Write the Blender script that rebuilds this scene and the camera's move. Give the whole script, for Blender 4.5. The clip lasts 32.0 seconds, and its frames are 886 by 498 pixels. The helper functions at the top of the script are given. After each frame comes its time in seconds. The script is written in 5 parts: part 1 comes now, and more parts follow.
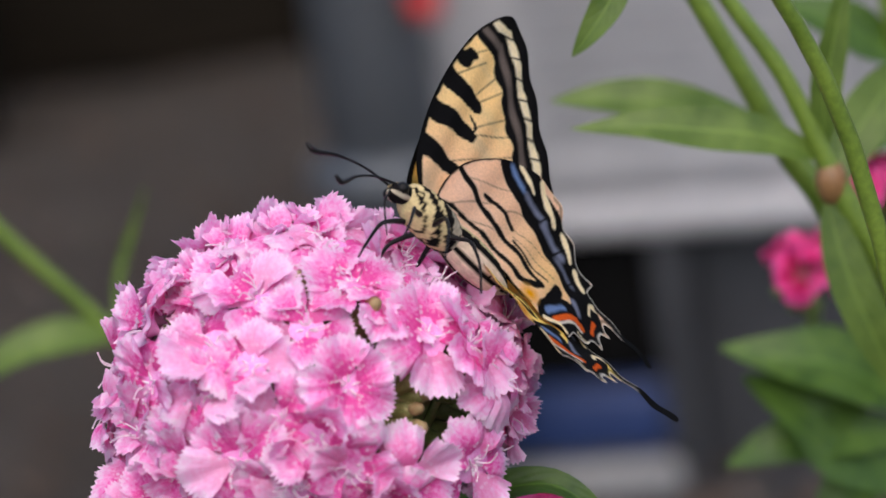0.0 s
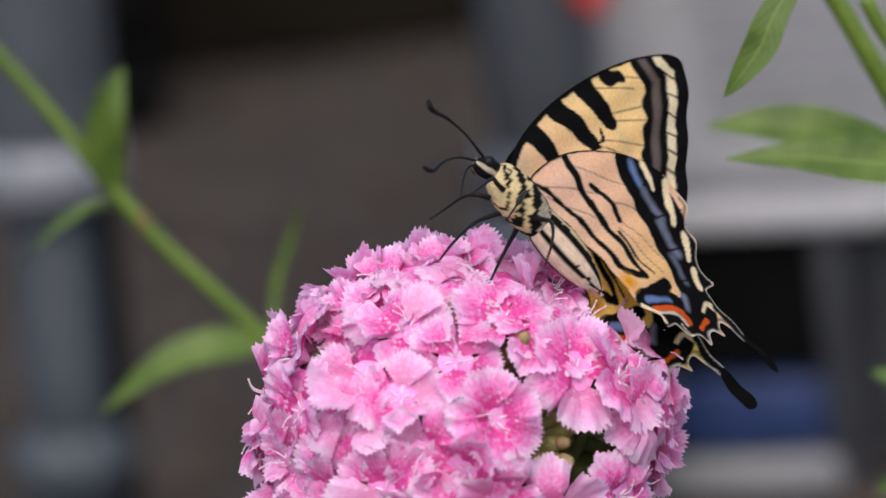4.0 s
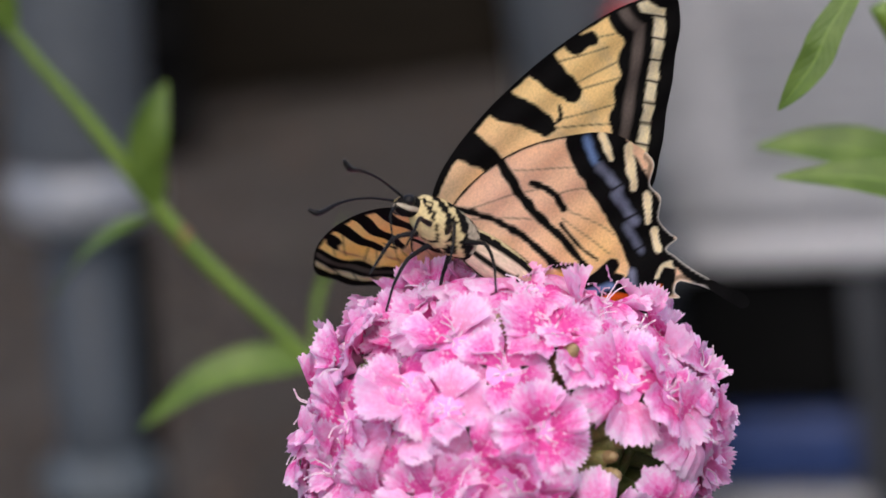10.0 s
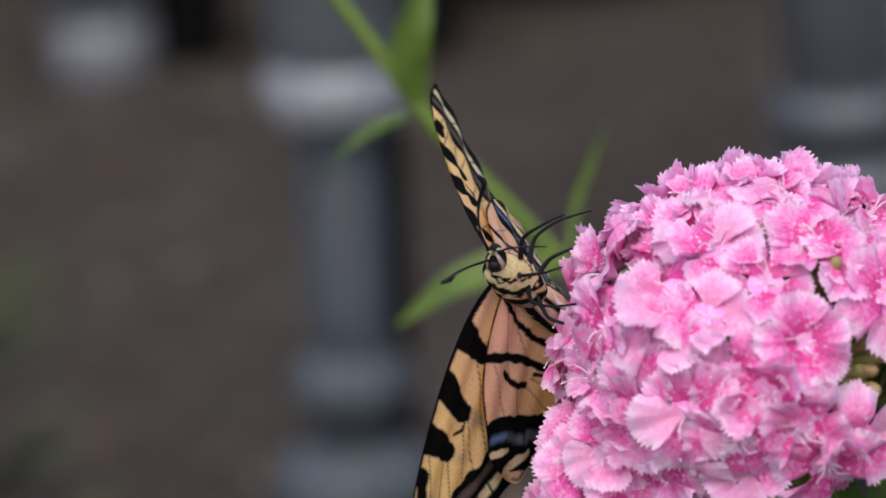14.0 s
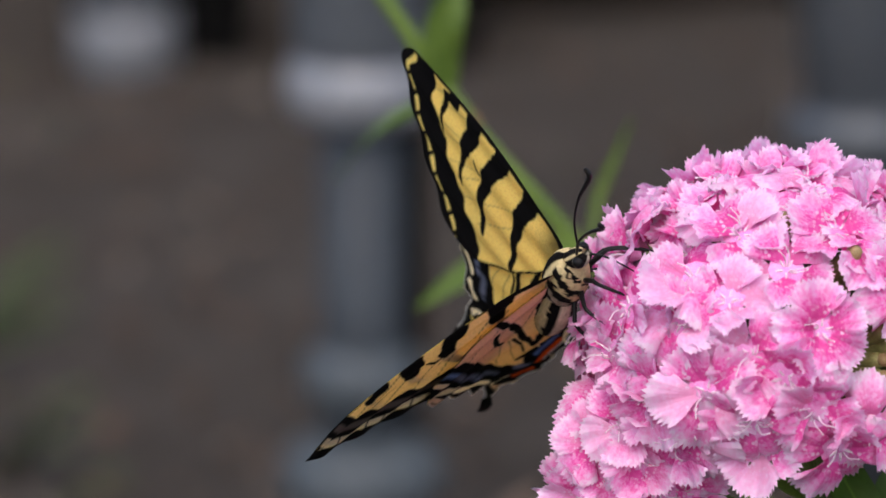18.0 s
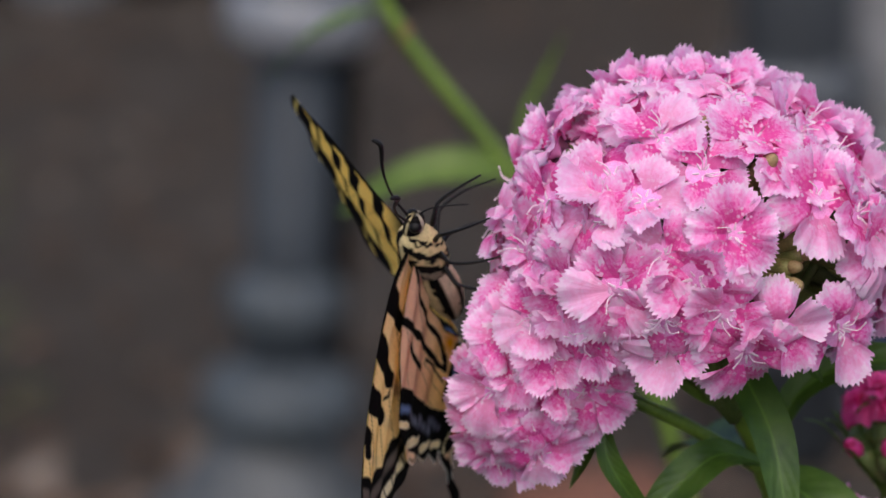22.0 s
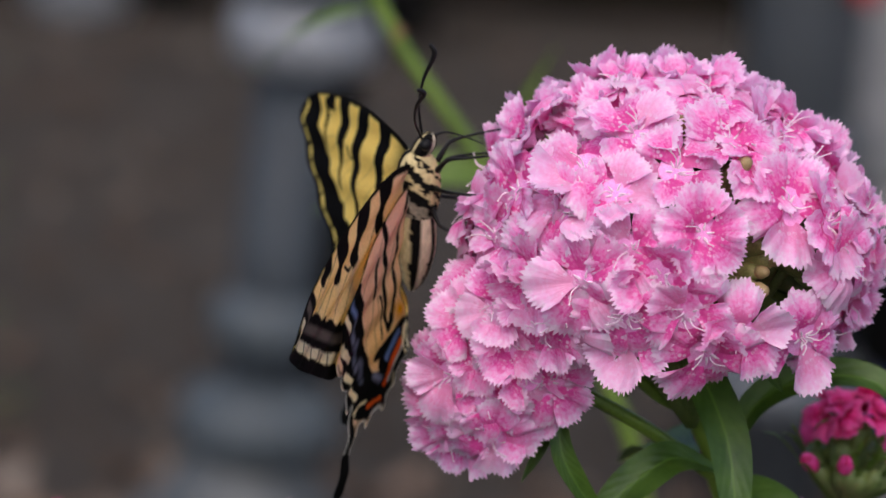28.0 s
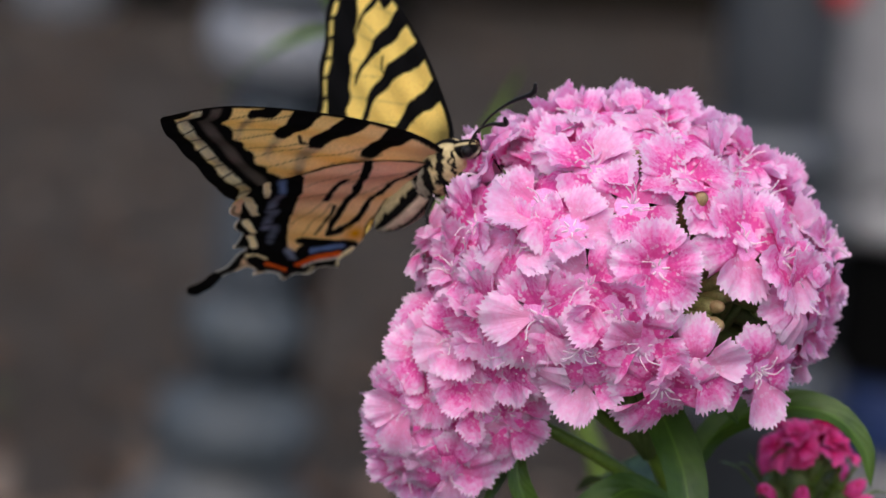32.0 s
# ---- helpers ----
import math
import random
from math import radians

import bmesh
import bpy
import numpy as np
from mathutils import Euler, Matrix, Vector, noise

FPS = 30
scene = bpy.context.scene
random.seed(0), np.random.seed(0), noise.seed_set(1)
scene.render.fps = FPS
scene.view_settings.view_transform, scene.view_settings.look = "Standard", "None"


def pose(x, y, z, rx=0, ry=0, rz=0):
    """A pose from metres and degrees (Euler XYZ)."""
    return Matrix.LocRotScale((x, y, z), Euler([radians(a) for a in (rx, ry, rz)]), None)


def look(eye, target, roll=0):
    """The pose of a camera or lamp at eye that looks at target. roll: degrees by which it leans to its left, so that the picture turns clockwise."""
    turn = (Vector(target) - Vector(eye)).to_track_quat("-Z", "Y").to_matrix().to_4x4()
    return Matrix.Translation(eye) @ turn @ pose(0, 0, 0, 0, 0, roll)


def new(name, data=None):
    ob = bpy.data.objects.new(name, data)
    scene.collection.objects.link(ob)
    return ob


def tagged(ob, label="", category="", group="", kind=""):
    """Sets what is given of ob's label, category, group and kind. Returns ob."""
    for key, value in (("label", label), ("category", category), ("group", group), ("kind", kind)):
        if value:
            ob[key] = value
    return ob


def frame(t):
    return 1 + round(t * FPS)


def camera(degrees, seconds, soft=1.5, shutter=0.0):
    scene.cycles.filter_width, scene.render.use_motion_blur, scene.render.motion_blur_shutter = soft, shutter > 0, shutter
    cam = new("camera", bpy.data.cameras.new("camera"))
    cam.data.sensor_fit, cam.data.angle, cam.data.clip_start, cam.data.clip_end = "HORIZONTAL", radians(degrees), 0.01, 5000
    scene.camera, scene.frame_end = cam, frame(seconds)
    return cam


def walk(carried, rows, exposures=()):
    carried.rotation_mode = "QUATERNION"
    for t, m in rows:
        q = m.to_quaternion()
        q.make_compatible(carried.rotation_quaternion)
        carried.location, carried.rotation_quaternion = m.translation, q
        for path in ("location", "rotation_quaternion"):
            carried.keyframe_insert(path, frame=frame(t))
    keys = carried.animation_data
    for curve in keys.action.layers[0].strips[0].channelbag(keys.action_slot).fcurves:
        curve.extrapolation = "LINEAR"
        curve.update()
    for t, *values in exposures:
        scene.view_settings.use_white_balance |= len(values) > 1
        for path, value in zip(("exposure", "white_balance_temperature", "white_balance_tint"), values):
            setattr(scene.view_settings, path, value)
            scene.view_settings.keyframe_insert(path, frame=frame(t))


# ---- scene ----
cam = camera(10, 32.0, soft=1.6)
cam.data.dof.use_dof = True
cam.data.dof.focus_distance = 0.803
cam.data.dof.aperture_fstop = 18.5
walk(cam, [
    (0, look((-0.0332, -0.7746, 0.6583), (0.02523, 0.00008, 0.46731), -7.73)),
    (0.5, look((-0.0281, -0.7735, 0.6634), (0.02826, -0.00012, 0.46648), -7.63)),
    (1, look((-0.0261, -0.7745, 0.6664), (0.02619, -0.00203, 0.46492), -7.32)),
    (1.5, look((-0.0257, -0.7731, 0.6681), (0.02620, -0.00211, 0.46087), -7.26)),
    (2, look((-0.0255, -0.7718, 0.6694), (0.02545, -0.00100, 0.46151), -7.50)),
    (2.5, look((-0.0240, -0.7740, 0.6725), (0.02416, -0.00188, 0.46872), -7.49)),
    (3, look((-0.0261, -0.7745, 0.6715), (0.01826, -0.00123, 0.47146), -7.49)),
    (3.5, look((-0.0295, -0.7751, 0.6703), (0.00624, -0.00008, 0.47508), -7.47)),
    (4, look((-0.0290, -0.7767, 0.6688), (0.00219, -0.00081, 0.47627), -7.13)),
    (4.5, look((-0.0280, -0.7756, 0.6690), (-0.00201, 0.00059, 0.47725), -7.29)),
    (6.5, look((-0.0334, -0.7762, 0.6645), (-0.01153, 0.00260, 0.48290), -6.62)),
    (7, look((-0.0340, -0.7754, 0.6639), (-0.01111, 0.00328, 0.48178), -6.72)),
    (7.5, look((-0.0350, -0.7749, 0.6655), (-0.00990, 0.00319, 0.48104), -6.62)),
    (8, look((-0.0340, -0.7737, 0.6641), (-0.00697, 0.00432, 0.47985), -6.62)),
    (8.5, look((-0.0336, -0.7734, 0.6653), (-0.00588, 0.00448, 0.48061), -6.87)),
    (9, look((-0.0332, -0.7689, 0.6651), (-0.00487, 0.00869, 0.47917), -6.94)),
    (9.5, look((-0.0318, -0.7709, 0.6636), (-0.00259, 0.00678, 0.47846), -6.65)),
    (10, look((-0.0332, -0.7731, 0.6636), (-0.00506, 0.00456, 0.47783), -6.40)),
    (10.5, look((-0.0315, -0.7723, 0.6614), (-0.00613, 0.00568, 0.47685), -6.36)),
    (11, look((-0.0351, -0.7821, 0.6646), (-0.01091, -0.00397, 0.48053), -6.30)),
    (11.5, look((-0.0337, -0.7753, 0.6655), (-0.02146, 0.00269, 0.47954), -6.26)),
    (12, look((-0.0337, -0.7738, 0.6647), (-0.02554, 0.00430, 0.47900), -5.95)),
    (12.5, look((-0.0383, -0.7704, 0.6634), (-0.03199, 0.00684, 0.47404), -5.62)),
    (13, look((-0.0353, -0.7710, 0.6665), (-0.03758, 0.00467, 0.47091), -5.55)),
    (13.5, look((-0.0354, -0.7713, 0.6647), (-0.04257, 0.00417, 0.46832), -5.65)),
    (14, look((-0.0355, -0.7697, 0.6630), (-0.04788, 0.00572, 0.46652), -5.40)),
    (14.5, look((-0.0348, -0.7747, 0.6610), (-0.05020, 0.00006, 0.46224), -5.15)),
    (15, look((-0.0340, -0.7790, 0.6590), (-0.05525, -0.00398, 0.46188), -5.02)),
    (15.5, look((-0.0348, -0.7839, 0.6593), (-0.05715, -0.00886, 0.46239), -4.63)),
    (17.5, look((-0.0382, -0.7892, 0.6607), (-0.05341, -0.01322, 0.46657), -3.72)),
    (18, look((-0.0390, -0.7882, 0.6610), (-0.05242, -0.01218, 0.46698), -2.88)),
    (18.5, look((-0.0393, -0.7886, 0.6605), (-0.05014, -0.01249, 0.46680), -2.31)),
    (19, look((-0.0395, -0.7897, 0.6600), (-0.04837, -0.01399, 0.46467), -1.99)),
    (19.5, look((-0.0400, -0.7917, 0.6603), (-0.04415, -0.01689, 0.46132), -1.57)),
    (20, look((-0.0405, -0.7930, 0.6605), (-0.03975, -0.01834, 0.46090), -1.50)),
    (20.5, look((-0.0403, -0.7942, 0.6598), (-0.03905, -0.01975, 0.45936), -0.79)),
    (21, look((-0.0400, -0.7995, 0.6590), (-0.03758, -0.02412, 0.46201), -0.75)),
    (21.5, look((-0.0387, -0.8019, 0.6560), (-0.03568, -0.02672, 0.45845), -0.41)),
    (22, look((-0.0375, -0.8037, 0.6530), (-0.04006, -0.02921, 0.45275), 0.32)),
    (22.5, look((-0.0373, -0.8038, 0.6505), (-0.04568, -0.03081, 0.44467), 1.50)),
    (23, look((-0.0370, -0.8065, 0.6480), (-0.04420, -0.03381, 0.44092), 1.49)),
    (23.5, look((-0.0370, -0.8094, 0.6462), (-0.05312, -0.03535, 0.44475), 1.29)),
    (24, look((-0.0370, -0.8126, 0.6445), (-0.05582, -0.03757, 0.44712), 1.82)),
    (24.5, look((-0.0368, -0.8187, 0.6432), (-0.05597, -0.04344, 0.44699), 2.24)),
    (25, look((-0.0365, -0.8223, 0.6420), (-0.05446, -0.04633, 0.44808), 2.98)),
    (25.5, look((-0.0357, -0.8252, 0.6417), (-0.05014, -0.04894, 0.44879), 4.15)),
    (27.5, look((-0.0323, -0.8039, 0.6403), (-0.03787, -0.02776, 0.44636), 4.26)),
    (28, look((-0.0315, -0.8044, 0.6400), (-0.03473, -0.02743, 0.44942), 4.37)),
    (28.5, look((-0.0313, -0.8027, 0.6400), (-0.03150, -0.02549, 0.45021), 4.45)),
    (29, look((-0.0310, -0.8036, 0.6400), (-0.03431, -0.02689, 0.44829), 4.97)),
    (29.5, look((-0.0300, -0.8061, 0.6410), (-0.03201, -0.02975, 0.44793), 4.69)),
    (30, look((-0.0290, -0.8079, 0.6420), (-0.02946, -0.03107, 0.45093), 4.75)),
    (30.5, look((-0.0285, -0.8069, 0.6445), (-0.02953, -0.02975, 0.45467), 4.82)),
    (31, look((-0.0280, -0.8035, 0.6470), (-0.02970, -0.02663, 0.45597), 4.68)),
    (31.5, look((-0.0275, -0.8063, 0.6480), (-0.03113, -0.02969, 0.45589), 4.52)),
    (32, look((-0.0270, -0.8075, 0.6490), (-0.02838, -0.03100, 0.45647), 4.51)),
], exposures=((0, 0.71, 6700, 13), (4, 0.67, 6700, 13), (9, 0.72, 6700, 13), (12, 0.76, 6700, 13), (14, 0.70, 6700, 13), (18, 0.80, 6700, 13), (19.4, 0.77, 6700, 13), (20.6, 0.54, 6700, 13), (22, 0.50, 6700, 13), (25, 0.52, 6700, 13), (28, 0.56, 6700, 13), (32, 0.54, 6700, 13)))
# sky light, thin overcast with a soft sun from upper left behind the viewer
world = bpy.data.worlds.new("world")
scene.world = world
world.use_nodes = True
wn = world.node_tree.nodes
sky = wn.new("ShaderNodeTexSky")
sky.sky_type = "NISHITA"
sky.sun_disc = False
sky.sun_elevation, sky.sun_rotation = radians(55), radians(186)
sky.dust_density, sky.air_density, sky.ozone_density = 2.5, 0.9, 0.8
wn["Background"].inputs[1].default_value = 0.15
world.node_tree.links.new(sky.outputs[0], wn["Background"].inputs[0])
sun = new("sun", bpy.data.lights.new("sun", "SUN"))
sun.data.energy, sun.data.angle, sun.data.color = 0.9, radians(80), (1.0, 0.95, 0.88)
sun.matrix_basis = look((-0.08, -0.82, 1.15), (0, 0, 0))

# ---------------------------------------------------------------- materials


class Nodes:
    """A small builder of node materials."""

    def __init__(self, name, rough=0.6, metal=0.0, spec=0.5):
        self.mat = bpy.data.materials.new(name)
        self.mat.use_nodes = True
        self.t = self.mat.node_tree
        self.b = self.t.nodes["Principled BSDF"]
        self.b.inputs["Roughness"].default_value = rough
        self.b.inputs["Metallic"].default_value = metal
        self.b.inputs["Specular IOR Level"].default_value = spec

    def n(self, kind, **kw):
        node = self.t.nodes.new("ShaderNode" + kind)
        for k, v in kw.items():
            node.inputs[k.replace("_", " ")].default_value = v
        return node

    def link(self, a, b):
        self.t.links.new(a, b)
        return self

    def coords(self, scale=1.0, stretch=(1, 1, 1)):
        tc, mp = self.n("TexCoord"), self.n("Mapping")
        mp.inputs["Scale"].default_value = [scale * s for s in stretch]
        self.link(tc.outputs["Object"], mp.inputs[0])
        return mp.outputs[0]

    def noise(self, scale, detail=4.0, stretch=(1, 1, 1), rough=0.55):
        node = self.n("TexNoise", Scale=scale, Detail=detail, Roughness=rough)
        self.link(self.coords(1.0, stretch), node.inputs["Vector"])
        return node.outputs[0]

    def ramp(self, fac, stops):
        node = self.n("ValToRGB")
        el = node.color_ramp.elements
        while len(el) < len(stops):
            el.new(0.5)
        for e, (p, c) in zip(el, stops):
            e.position, e.color = p, (*c, 1)
        self.link(fac, node.inputs[0])
        return node.outputs[0]

    def attr(self, name):
        node = self.t.nodes.new("ShaderNodeAttribute")
        node.attribute_name = name
        return node

    def mix(self, fac, a, b, mode="MIX"):
        node = self.t.nodes.new("ShaderNodeMix")
        node.data_type, node.blend_type = "RGBA", mode
        for sock, v in ((node.inputs[0], fac), (node.inputs[6], a), (node.inputs[7], b)):
            if isinstance(v, (int, float)):
                sock.default_value = v
            elif isinstance(v, tuple):
                sock.default_value = (*v, 1)
            else:
                self.link(v, sock)
        return node.outputs[2]

    def math(self, op, a, b=0.0, c=0.0):
        node = self.t.nodes.new("ShaderNodeMath")
        node.operation = op
        for sock, v in zip(node.inputs, (a, b, c)):
            if isinstance(v, (int, float)):
                sock.default_value = v
            else:
                self.link(v, sock)
        return node.outputs[0]

    def smooth(self, v, lo, hi):
        node = self.n("MapRange")
        node.interpolation_type = "SMOOTHSTEP"
        node.inputs[1].default_value, node.inputs[2].default_value = lo, hi
        self.link(v, node.inputs[0])
        return node.outputs[0]

    def rand(self):
        return self.n("ObjectInfo").outputs["Random"]

    def colour(self, c):
        self.link(c, self.b.inputs["Base Color"])
        return self

    def bump(self, h, strength=0.3, distance=0.001):
        node = self.n("Bump", Strength=strength, Distance=distance)
        self.link(h, node.inputs["Height"])
        self.link(node.outputs[0], self.b.inputs["Normal"])
        return self

    def thin(self, colour, amount):
        """Lets some light through a leaf or petal."""
        tr = self.n("BsdfTranslucent")
        self.link(colour, tr.inputs[0])
        mx = self.n("MixShader", Fac=amount)
        out = self.t.nodes["Material Output"]
        self.link(self.b.outputs[0], mx.inputs[1]).link(tr.outputs[0], mx.inputs[2]).link(mx.outputs[0], out.inputs[0])
        return self


def two_tone(name, c1, c2, scale, rough=0.6, metal=0.0, bump=0.2, dist=0.001, stretch=(1, 1, 1), spec=0.5):
    """A surface mottled at two scales."""
    m = Nodes(name, rough, metal, spec)
    a = m.noise(scale, 5, stretch)
    fine = m.noise(scale * 9, 3, stretch)
    col = m.ramp(a, [(0.3, c1), (0.7, c2)])
    col = m.mix(0.35, col, m.ramp(fine, [(0.3, tuple(x * 0.6 for x in c1)), (0.7, tuple(min(1, x * 1.3) for x in c2))]))
    m.colour(col)
    m.bump(fine, bump, dist)
    return m


def leaf_material(name, dark, light, amount=0.25):
    m = Nodes(name, 0.42, spec=0.45)
    u, v = m.attr("u").outputs["Fac"], m.attr("v").outputs["Fac"]
    rib = m.smooth(m.math("ABSOLUTE", u), 0.1, 0.02)
    veins = m.math("SINE", m.math("ADD", m.math("MULTIPLY", v, 60.0), m.math("MULTIPLY", m.math("ABSOLUTE", u), -14.0)))
    base = m.ramp(m.noise(160, 4), [(0.3, dark), (0.7, light)])
    base = m.mix(m.math("MULTIPLY", rib, 0.5), base, tuple(min(1, c * 1.6) for c in light))
    base = m.mix(m.math("MULTIPLY", m.rand(), 0.25), base, tuple(c * 0.7 for c in dark))
    m.colour(base)
    m.bump(m.math("ADD", m.math("MULTIPLY", veins, 0.25), m.noise(900, 2)), 0.25, 0.0004)
    return m.thin(base, amount)


def petal_material(name, deep, mid, pale, speckle):
    """Serrated petal: pale fringe, deeper blush, pale speckles near the throat."""
    m = Nodes(name, 0.62, spec=0.25)
    u, v = m.attr("u").outputs["Fac"], m.attr("v").outputs["Fac"]
    veins = m.math("ABSOLUTE", m.math("SINE", m.math("MULTIPLY", u, 17.0)))
    wob = m.noise(330, 5)
    vv = m.math("ADD", v, m.math("MULTIPLY", m.math("SUBTRACT", wob, 0.5), 0.55))
    vv = m.math("ADD", vv, m.math("MULTIPLY", m.math("SUBTRACT", m.noise(1300, 3), 0.5), 0.6))
    vv = m.math("ADD", vv, m.math("MULTIPLY", m.math("SUBTRACT", veins, 0.5), 0.05))
    col = m.ramp(vv, [(0.0, pale), (0.10, mid), (0.22, deep), (0.52, deep), (0.66, mid), (0.80, tuple((a + b) / 2 for a, b in zip(mid, pale))), (0.90, pale), (1.0, speckle)])
    dots = m.n("TexVoronoi", Scale=950.0)
    m.link(m.coords(), dots.inputs["Vector"])
    spot = m.smooth(dots.outputs["Distance"], 0.42, 0.24)
    zone = m.math("MULTIPLY", m.smooth(v, 0.2, 0.3), m.smooth(v, 0.66, 0.5))
    col = m.mix(m.math("MULTIPLY", m.math("MULTIPLY", spot, zone), 0.85), col, speckle)
    fleck = m.math("MULTIPLY", m.smooth(m.noise(1050, 4), 0.50, 0.62), m.smooth(v, 0.22, 0.45))
    col = m.mix(m.math("MULTIPLY", fleck, 0.6), col, pale)
    dark = m.math("MULTIPLY", m.smooth(m.noise(760, 5), 0.52, 0.64), m.smooth(v, 0.92, 0.62))
    col = m.mix(m.math("MULTIPLY", dark, 0.7), col, deep)
    col = m.mix(m.math("MULTIPLY", veins, 0.07), col, pale)
    col = m.mix(m.math("MULTIPLY", m.smooth(m.rand(), 0.62, 1.0), 0.55), col, speckle)
    m.colour(col)
    m.bump(m.math("ADD", m.math("MULTIPLY", veins, 0.5), m.noise(1500, 3)), 0.35, 0.00025)
    return m.thin(col, 0.45)


PETAL = petal_material("petal_pink", (0.87, 0.088, 0.445), (0.94, 0.255, 0.64), (0.96, 0.54, 0.82), (0.97, 0.76, 0.92)).mat
PETAL_RED = petal_material("petal_crimson", (0.52, 0.003, 0.06), (0.80, 0.012, 0.22), (0.90, 0.11, 0.42), (0.85, 0.14, 0.40)).mat
CALYX = two_tone("calyx_green", (0.055, 0.10, 0.022), (0.15, 0.19, 0.05), 300, 0.55, bump=0.3, dist=0.0004).mat
BUD_TIP = two_tone("bud_tip", (0.20, 0.15, 0.055), (0.36, 0.25, 0.12), 300, 0.6).mat
BUD = two_tone("bud_green", (0.12, 0.13, 0.035), (0.27, 0.25, 0.085), 300, 0.55, bump=0.3, dist=0.0004).mat
STAMEN = two_tone("stamen_white", (0.74, 0.52, 0.62), (0.86, 0.72, 0.80), 400, 0.6).mat
THROAT = two_tone("petal_throat", (0.84, 0.20, 0.55), (0.92, 0.42, 0.72), 500, 0.6, spec=0.2).mat
LEAF = leaf_material("leaf_dark", (0.038, 0.095, 0.010), (0.105, 0.20, 0.026)).mat
LEAF_PALE = leaf_material("leaf_pale", (0.085, 0.155, 0.022), (0.18, 0.28, 0.05), 0.4).mat
STEM = two_tone("stem_green", (0.072, 0.132, 0.011), (0.142, 0.22, 0.027), 90, 0.45, bump=0.15, dist=0.0004).mat
BRICK = two_tone("weathered_brick", (0.10, 0.045, 0.03), (0.24, 0.11, 0.075), 45, 0.9, bump=0.5, dist=0.002, spec=0.2).mat
STEM_RED = two_tone("stem_red", (0.16, 0.1, 0.03), (0.25, 0.12, 0.05), 90, 0.45, bump=0.15, dist=0.0004).mat

# ---------------------------------------------------------------- mesh helpers


def part(name, bm, material, parent=None, label="", smooth=True):
    me = bpy.data.meshes.new(name)
    bm.normal_update()
    bm.to_mesh(me)
    bm.free()
    for mt in material if isinstance(material, (list, tuple)) else [material]:
        me.materials.append(mt)
    if smooth:
        me.polygons.foreach_set("use_smooth", [True] * len(me.polygons))
    ob = new(name, me)
    ob.parent = parent
    if label:
        tagged(ob, label)
    return ob


def share(name, me, parent, m):
    ob = new(name, me)
    ob.parent = parent
    ob.matrix_basis = m
    return ob


def sheet(name, co, faces, attrs, mats, smooth=True):
    """A mesh from arrays, with float attributes on its points."""
    me = bpy.data.meshes.new(name)
    me.from_pydata([tuple(c) for c in co], [], faces)
    for key, values in attrs.items():
        at = me.attributes.new(key, "FLOAT", "POINT")
        at.data.foreach_set("value", [float(x) for x in values])
    for mt in mats:
        me.materials.append(mt)
    if smooth:
        me.polygons.foreach_set("use_smooth", [True] * len(me.polygons))
    return me


def grid_faces(nu, nv):
    return [(i * nu + j, i * nu + j + 1, (i + 1) * nu + j + 1, (i + 1) * nu + j) for i in range(nv - 1) for j in range(nu - 1)]


def spline(points, n):
    """n points along a Catmull-Rom curve."""
    p = np.array(points, float)
    p = np.vstack([2 * p[0] - p[1], p, 2 * p[-1] - p[-2]])
    out = []
    k = len(p) - 3
    for s in np.linspace(0, k - 1e-9, n):
        i = int(s)
        f = s - i
        a, b, c, d = p[i:i + 4]
        out.append(0.5 * (2 * b + (c - a) * f + (2 * a - 5 * b + 4 * c - d) * f * f + (3 * b - a - 3 * c + d) * f ** 3))
    return np.array(out)


def tube(bm, points, radii, seg=8, n=None, mat=0):
    """A round tube with capped ends along a smooth curve."""
    pts = spline(points, n or 4 * len(points))
    rad = np.interp(np.linspace(0, 1, len(pts)), np.linspace(0, 1, len(radii)), radii)
    rings = []
    side = None
    for i, p in enumerate(pts):
        t = Vector(pts[min(i + 1, len(pts) - 1)] - pts[max(i - 1, 0)]).normalized()
        if side is None:
            side = t.orthogonal().normalized()
        side = (side - t * side.dot(t)).normalized()
        up = t.cross(side)
        rings.append([bm.verts.new(Vector(p) + (side * math.cos(a) + up * math.sin(a)) * rad[i]) for a in [2 * math.pi * k / seg for k in range(seg)]])
    for a, b in zip(rings, rings[1:]):
        for k in range(seg):
            f = bm.faces.new((a[k], a[(k + 1) % seg], b[(k + 1) % seg], b[k]))
            f.material_index = mat
    for ring in (list(reversed(rings[0])), rings[-1]):
        bm.faces.new(ring).material_index = mat
    return bm


def lathe(bm, profile, seg=24, m=Matrix(), mat=0):
    """Turns (radius, height) pairs about z."""
    rings = []
    for r, z in profile:
        rings.append([bm.verts.new(m @ Vector((r * math.cos(a), r * math.sin(a), z))) for a in [2 * math.pi * k / seg for k in range(seg)]])
    for a, b in zip(rings, rings[1:]):
        for k in range(seg):
            bm.faces.new((a[k], a[(k + 1) % seg], b[(k + 1) % seg], b[k])).material_index = mat
    bm.faces.new(list(reversed(rings[0]))).material_index = mat
    bm.faces.new(rings[-1]).material_index = mat
    return bm


